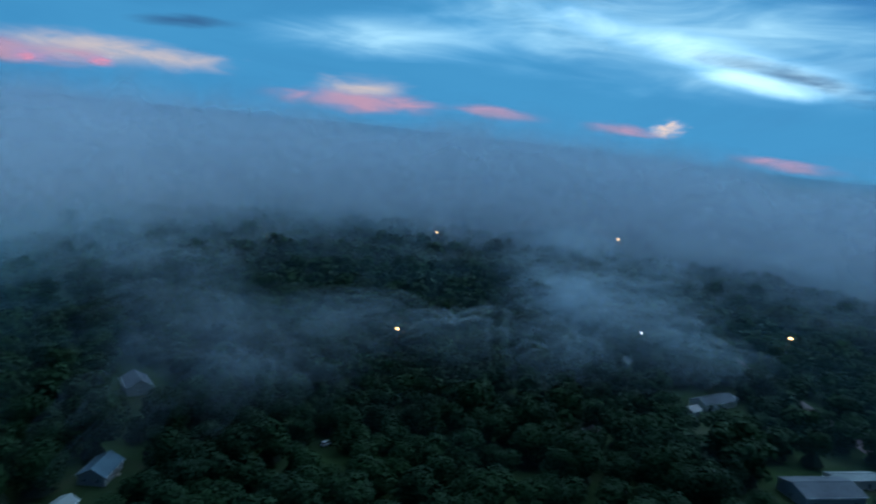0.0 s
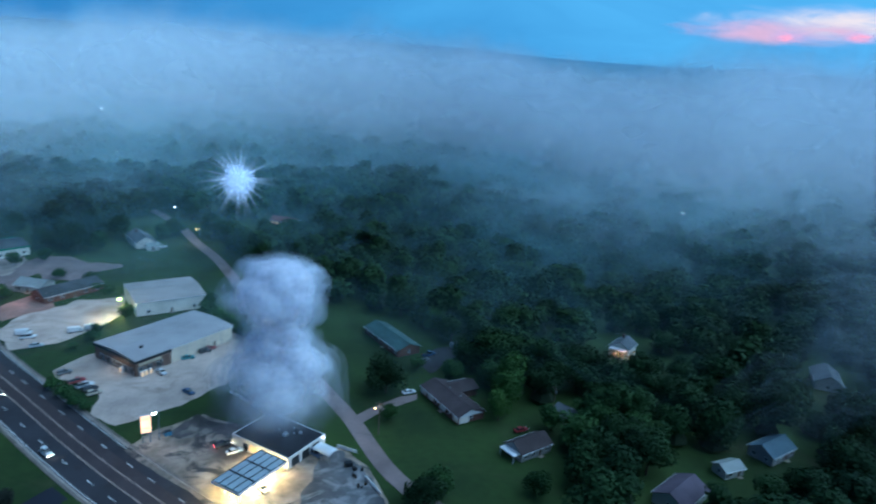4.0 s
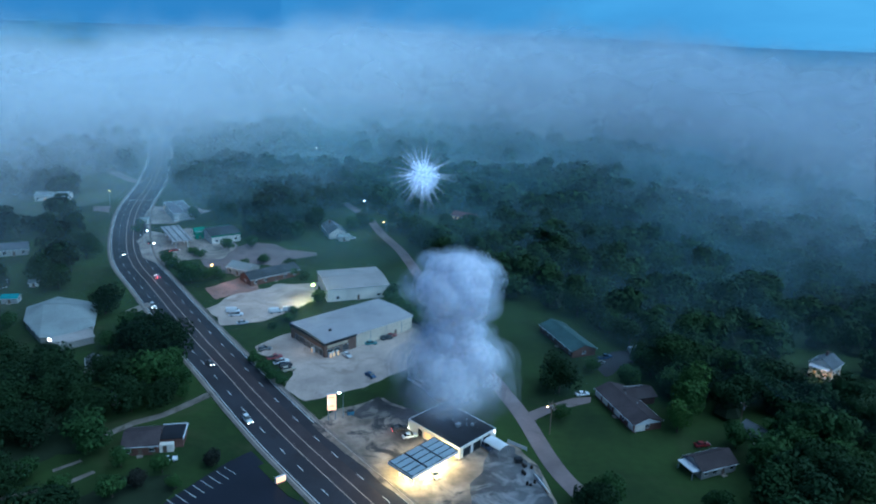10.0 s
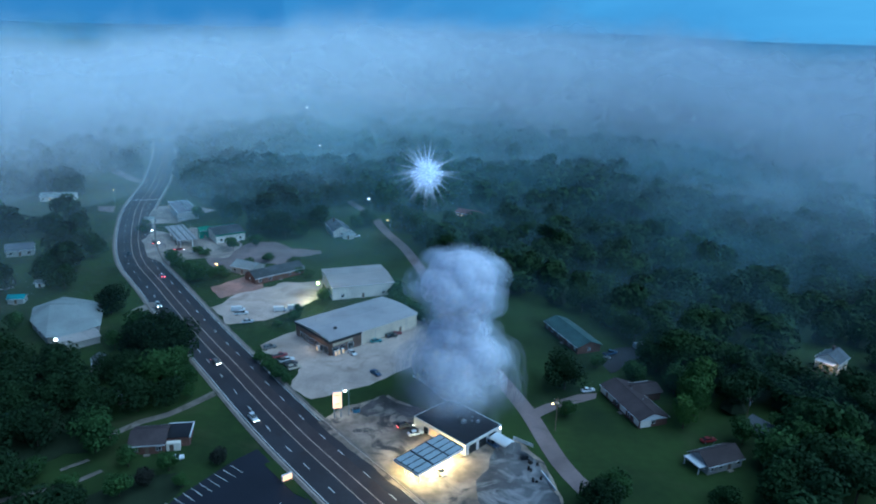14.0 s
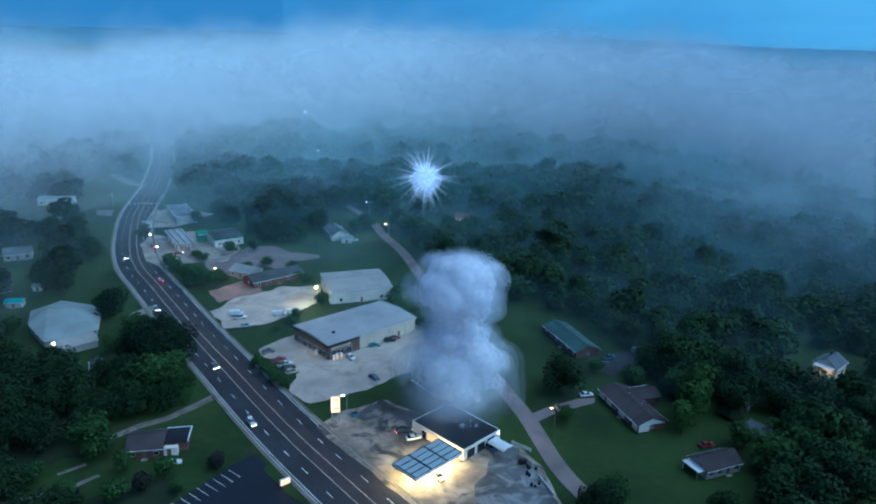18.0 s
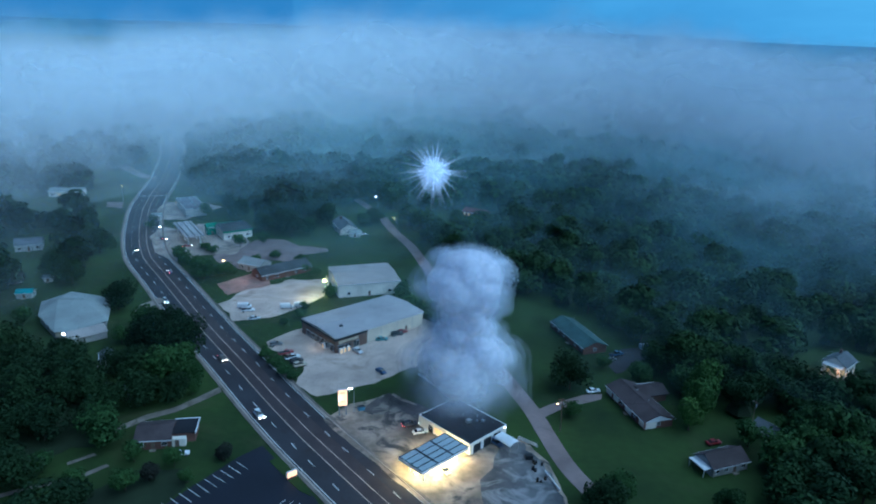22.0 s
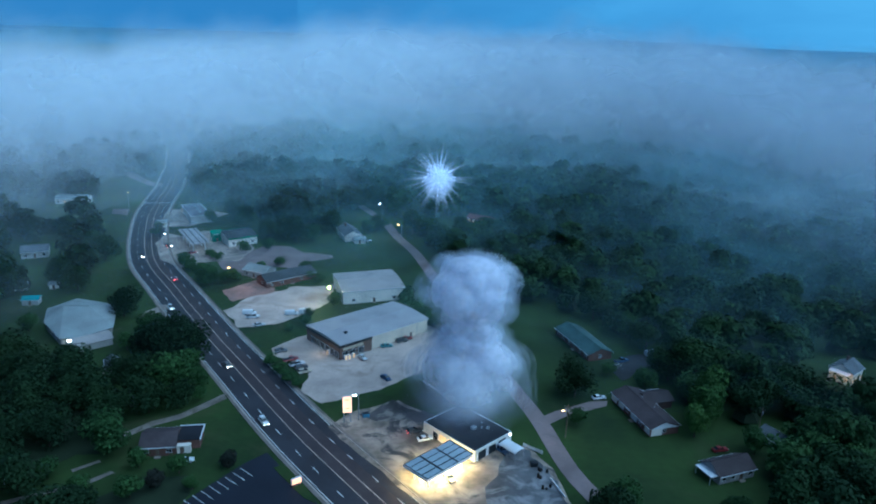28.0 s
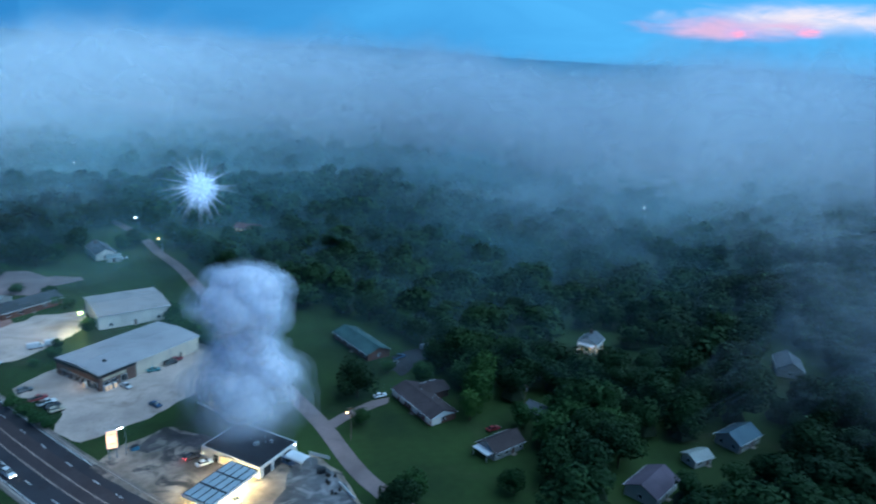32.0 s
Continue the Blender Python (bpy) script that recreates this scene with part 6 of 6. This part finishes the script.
for col, shp, x, y, a, lab in (("white", "van", -79.5, 264.5, 10, "white van parked in the yard"), ("white", "pickup", -77.2, 261.0, 15, "white pickup truck parked in the yard"), ("silver", "sedan", -72.6, 253.2, 20, "silver car parked by the hedge"),
                               ("white", "van", -62.5, 265.5, 15, "long white van parked in the yard"), ("white", "van", -57.2, 267.8, 18, "white van parked near the warehouse")):
    vehicle(col, shp, x, y, a, lab, False, 0.09, YARD)
for col, shp, x, y, a, lab, lit in (("red", "sedan", -130.6, 341.6, 30, "red car with lit tail lamps on the far forecourt", True), ("black", "suv", -148, 352.5, 120, "black car with lit lamps leaving the far forecourt", True), ("grey", "suv", -106, 366, 40, "grey car parked by the green shop", False),
                                    ("silver", "sedan", -150, 398, 40, "silver car parked by the far shop", False), ("white", "sedan", 51.2, 204.9, 14, "white car parked by the brown-roofed house", False), ("blue", "pickup", 65, 233, 25, "dark pickup truck on the drive", False),
                                    ("silver", "van", 77.8, 239.6, 18, "pale camper van parked at the wood's edge", False), ("grey", "sedan", 62, 228, 40, "grey car on the dark drive", False), ("white", "sedan", -44.2, 374.6, 15, "white car beside the lane house", False),
                                    ("white", "suv", 207, 107, -10, "white car parked under the trees", False), ("teal", "sedan", 247, 118, 20, "pale teal car parked on a track", False), ("white", "sedan", 251, 113, 20, "white car parked on a track", False),
                                    ("silver", "suv", 318, -34, -30, "silver car parked by the long house", False), ("white", "van", 350, -33, -30, "white van beside the long house", False), ("white", "pickup", 372, 14, 5, "white pickup truck near a cabin", False),
                                    ("silver", "sedan", 408, -43, 10, "silver car far off in a clearing", False), ("white", "sedan", -68.0, 161.6, 20, "white car parked by the brown-roofed house with white fascia", False), ("white", "sedan", -109, 149.5, 30, "white car parked at the edge of a dark lawn", False), ("red", "sedan", 80.5, 177, 15, "red car behind the cottage", False)):
    vehicle(col, shp, x, y, a, lab, lit, 0.05)

# ---- signs, lamps, poles ----
sign = thing("price_sign", "tall lit roadside sign on two steel legs", "sign", pose(-27.8, 185.0, 0, 0, 0, 14))
for sx in (-1.0, 1.0):
    part("leg", boxes((sx, 0, -0.2, 0.28, 0.28, 3.8)), STEEL, sign)
case = part("case", boxes((0, 0, 3.3, 2.7, 0.5, 5.4), bev=0.06), WHITEMETAL, sign)
face_ = part("panel", boxes((0, -0.27, 3.45, 2.45, 0.05, 5.1)), SIGNLIT, sign, "glowing warm white sign face")
for i, zz in enumerate((7.4, 4.6)):
    part("text_bar", boxes((0, -0.31, zz, 1.8 - 0.3 * (i % 2), 0.03, 0.45)), glow("sign lettering bar", (0.9, 0.3, 0.15), 0.8), face_)


def street_lamp(x, y, turn, h, arm, head, label, group="", pole=None, point=0.0, glass=1.0):
    p = thing("street_lamp", label, "lamp", pose(x, y, 0, 0, 0, turn), group)
    part("base", boxes((0, 0, -0.2, 0.5, 0.5, 0.5), bev=0.04), CONCRETE, p)
    part("pole", rod((0, 0, 0), (0, 0, h), 0.13, 0.08, 8), pole or STEEL, p)
    part("arm", rod((0, 0, h - 0.15), (arm, 0, h + 0.2), 0.06, 0.05, 6), pole or STEEL, p)
    hd = part("head", boxes((arm + 0.3, 0, h + 0.12, 0.9, 0.4, 0.22), bev=0.04), DARKMETAL, p)
    part("lens", boxes((arm + 0.3, 0, h - 0.32, 0.95 * glass, 0.55 * glass, 0.46 * glass), bev=0.08), head, hd)
    if point:
        ld = bpy.data.lights.new("lamp_light", "POINT")
        ld.energy, ld.shadow_soft_size = point, 0.4
        ld.color = (1.0, 0.62, 0.3) if head is WARM else (1.0, 0.88, 0.7)
        lo_ = new("lamp_light", ld)
        q = pose(x, y, 0, 0, 0, turn) @ Vector((arm + 0.3, 0, h - 0.5))
        lo_.location = q


street_lamp(-24.6, 186.5, 200, 8.6, 0.9, COOL, "tall white lamp post beside the roadside sign", point=450)
for x, y, t_, h_, m_, pw in ((-70, 474, 30, 7.5, WARM, 0), (-41.6, 436, 200, 7.5, COOL, 0), (-25.9, 386, 200, 7.5, WARM, 300), (-131, 515, 90, 8, WARM, 0), (-205, 435, -60, 9, WARM, 0), (-107, 625, 0, 9, COOL, 0), (-150, 352, 40, 7, COOL, 0), (0.7, 437.5, 180, 7, COOL, 0), (-101.6, 304.3, 40, 6, WARM, 250), (-139.8, 334.5, 30, 6, COOL, 0)):
    street_lamp(x, y, t_, h_, 1.4, m_, "steel street lamp with a glowing head", "lamps along the roads", point=pw, glass=0.8)
for x, y, m_, h_ in ((357, 145, WARM, 8), (570, 365, WARM, 9), (738, 262, WARM, 9), (508, -74, WARM, 9), (450, 18, COOL, 7), (330, 470, COOL, 9), (905, 80, WARM, 12), (-185, 1010, COOL, 22)):
    near_ = (101.3 - h_) / 112
    street_lamp(x * near_, y * near_, 200, h_ + 11, 1.4, m_, "far street lamp glowing among trees", "lamps in the woods", glass=1.6 if m_ is WARM else 0.8 if h_ < 20 else 1.1)


def utility_pole(x, y, h, turn, label):
    p = thing("utility_pole", label, "pole", pose(x, y, 0, 0, 0, turn), "utility poles")
    part("pole", rod((0, 0, -0.3), (0, 0, h), 0.17, 0.11, 8), TIMBER, p)
    arm = part("crossarm", boxes((0, 0, h - 0.9, 0.14, 2.4, 0.16)), TIMBER, p)
    for sy in (-1.0, 0.0, 1.0):
        part("insulator", rod((0, sy, h - 0.74), (0, sy, h - 0.5), 0.06, 0.04, 6), GREYROOF, arm)
    part("transformer", rod((0.3, 0, h - 2.6), (0.3, 0, h - 1.6), 0.26, n=10), STEEL, p)
    return Vector((x, y, h - 0.6))


POLES = [utility_pole(36.8, 180.9, 11, 70, "timber utility pole beside the side road"), utility_pole(21, 250, 11, 75, "timber utility pole beside the side road"), utility_pole(3.0, 318, 11, 70, "timber utility pole at the bend"),
         utility_pole(-20, 392, 11, 65, "timber utility pole on the lane")]
UP2 = [utility_pole(93, 182, 12, 20, "timber utility pole by the cottage"), utility_pole(-48.5, 279.5, 10, 0, "timber utility pole with a yard lamp")]


def cable(a, b, sag, name="cable"):
    cu = bpy.data.curves.new(name, "CURVE")
    cu.dimensions, cu.bevel_depth, cu.bevel_resolution = "3D", 0.025, 0
    sp = cu.splines.new("POLY")
    sp.points.add(14)
    for i in range(15):
        t = i / 14
        p = a.lerp(b, t)
        sp.points[i].co = (p.x, p.y, p.z - sag * 4 * t * (1 - t), 1)
    cu.materials.append(RUBBER)
    tagged(new(name, cu), "thin black overhead cable between utility poles", "cable", "overhead cables")


for a, b in zip(POLES, POLES[1:]):
    for off in (-1.0, 1.0):
        cable(a + Vector((off, 0, 0)), b + Vector((off, 0, 0)), 1.4)
cable(POLES[0], UP2[0], 1.2)
lampbox = thing("pole_lamp", "orange lamp bracketed to the timber utility pole", "lamp", pose(36.8, 180.9, 9.2, 0, 0, 205))
part("arm", rod((0.15, 0, 0), (1.4, 0, 0.3), 0.05, n=6), STEEL, lampbox)
part("lens", boxes((1.6, 0, 0.05, 0.6, 0.35, 0.22), bev=0.05), WARM, lampbox)
yl = thing("yard_floodlight", "yellow floodlight on the yard pole", "lamp", pose(-48.5, 279.3, 7.6, 0, 0, 230))
part("bracket", rod((0, 0, 0), (0.8, 0, 0.2), 0.05, n=6), STEEL, yl)
part("lens", boxes((1.1, 0, -0.2, 0.9, 1.0, 0.8), bev=0.08), glow("yellow-green floodlight", (0.8, 1.0, 0.15), 12.0), yl)
for x, y, z, e, c in ((-50.5, 276.8, 6.8, 3600, (1.0, 0.74, 0.34)), (39, 179.5, 8.5, 160, (1.0, 0.6, 0.25)), (136.5, 218.5, 3.0, 420, (1.0, 0.62, 0.42)), (-29, 183.5, 6, 160, (1.0, 0.75, 0.5)), (-44, 229.5, 3.0, 140, (1.0, 0.75, 0.45)), (-90, 298, 5, 550, (1.0, 0.5, 0.34))):
    ld = bpy.data.lights.new("lamp_light", "POINT")
    ld.energy, ld.color, ld.shadow_soft_size = e, c, 0.5
    new("lamp_light", ld).location = (x, y, z)

mono = thing("monument_sign", "small lit white roadside sign cabinet on grass", "sign", pose(-36.4, 153.6, 0, 0, 0, 40))
part("plinth", boxes((0, 0, -0.2, 2.4, 0.7, 0.8), bev=0.05), REDBRICK, mono)
part("case", boxes((0, 0, 0.6, 2.9, 0.6, 1.7), bev=0.06), WHITEMETAL, mono)
part("panel", boxes((0, -0.33, 0.7, 2.6, 0.05, 1.5)), SIGNLIT, mono)
part("panel", boxes((0, 0.33, 0.7, 2.6, 0.05, 1.5)), SIGNLIT, mono)
lot("sign_island", [(-44, 160.5), (-33.5, 148.5), (-30, 146.5), (-33, 152), (-41, 163)], GRASS, 0.16, "grass island round the roadside sign")


def bin_(x, y, turn, m_, label):
    b = thing("dumpster", label, "bin", pose(x, y, 0.05, 0, 0, turn))
    part("body", boxes((0, 0, 0.1, 2.0, 1.3, 1.2), bev=0.05), m_, b)
    part("lid", boxes((0, 0.05, 1.3, 2.06, 1.4, 0.08), bev=0.03), DARKMETAL, b)
    for s in (-0.8, 0.8):
        part("caster", rod((s, -0.5, 0), (s, -0.5, 0.12), 0.08, n=8), RUBBER, b)


bin_(-22.6, 188.3, 20, mat("blue painted steel", (0.08, 0.2, 0.32), 0.5), "blue steel refuse bin beside the lamp post")
bin_(0.6, 247.5, 40, mat("rusty green steel", (0.07, 0.12, 0.08), 0.6), "rusty green refuse bin at the gravel's edge")
bin_(26, 166, 10, DARKMETAL, "dark steel refuse bin on the apron")


def tyre_stack(x, y, n, label):
    s = thing("tyre_stack", label, "tyres", pose(x, y, 0.085))
    for i in range(n):
        bm = bmesh.new()
        k = 12
        rings = []
        for r, z in ((0.18, 0.02), (0.33, 0.0), (0.36, 0.11), (0.33, 0.22), (0.18, 0.2)):
            rings.append([bm.verts.new((r * math.cos(2 * math.pi * j / k), r * math.sin(2 * math.pi * j / k), z + 0.22 * i)) for j in range(k)])
        for a, b in zip(rings, rings[1:] + rings[:1]):
            for j in range(k):
                bm.faces.new((a[j], a[(j + 1) % k], b[(j + 1) % k], b[j]))
        part("tyre", bm, RUBBER, s)


rr_ = random.Random(4)
for i in range(9):
    tyre_stack(28.5 + rr_.uniform(-2.2, 1.6), 161 + rr_.uniform(-6, 4), rr_.randint(2, 5), "stack of worn black tyres on the stained apron")

# far-off lights and buildings at the fog's edge
house("far_white_house", "long pale building at the fog's edge beyond the highway", -243, 440, 8, 20, 9, 3.4, 1.6, WHITEWALL, PALEROOF, fronts=5, lit=(1,))
house("corner_shop", "small white kiosk beside the far forecourt", -166, 392, 20, 5, 4, 2.6, 0.8, WHITEWALL, PALEROOF, fronts=1)
for i, (a, e) in enumerate(((2.2, -4), (1.4, -2), (0.6, -6), (-4.0, -3), (-5.5, -5), (-19, -6), (-20.5, -8))):
    t_ = thing("town_light", "tiny white lights of a distant town on the ridge", "light", pose(-3850 * math.sin(radians(a)), 3850 * math.cos(radians(a)), 104 + e))
    part("lens", boxes((0, 0, 0, 3, 2, 2), bev=0.3), glow("far town light", (1.0, 0.85, 0.65), 1.6), t_)
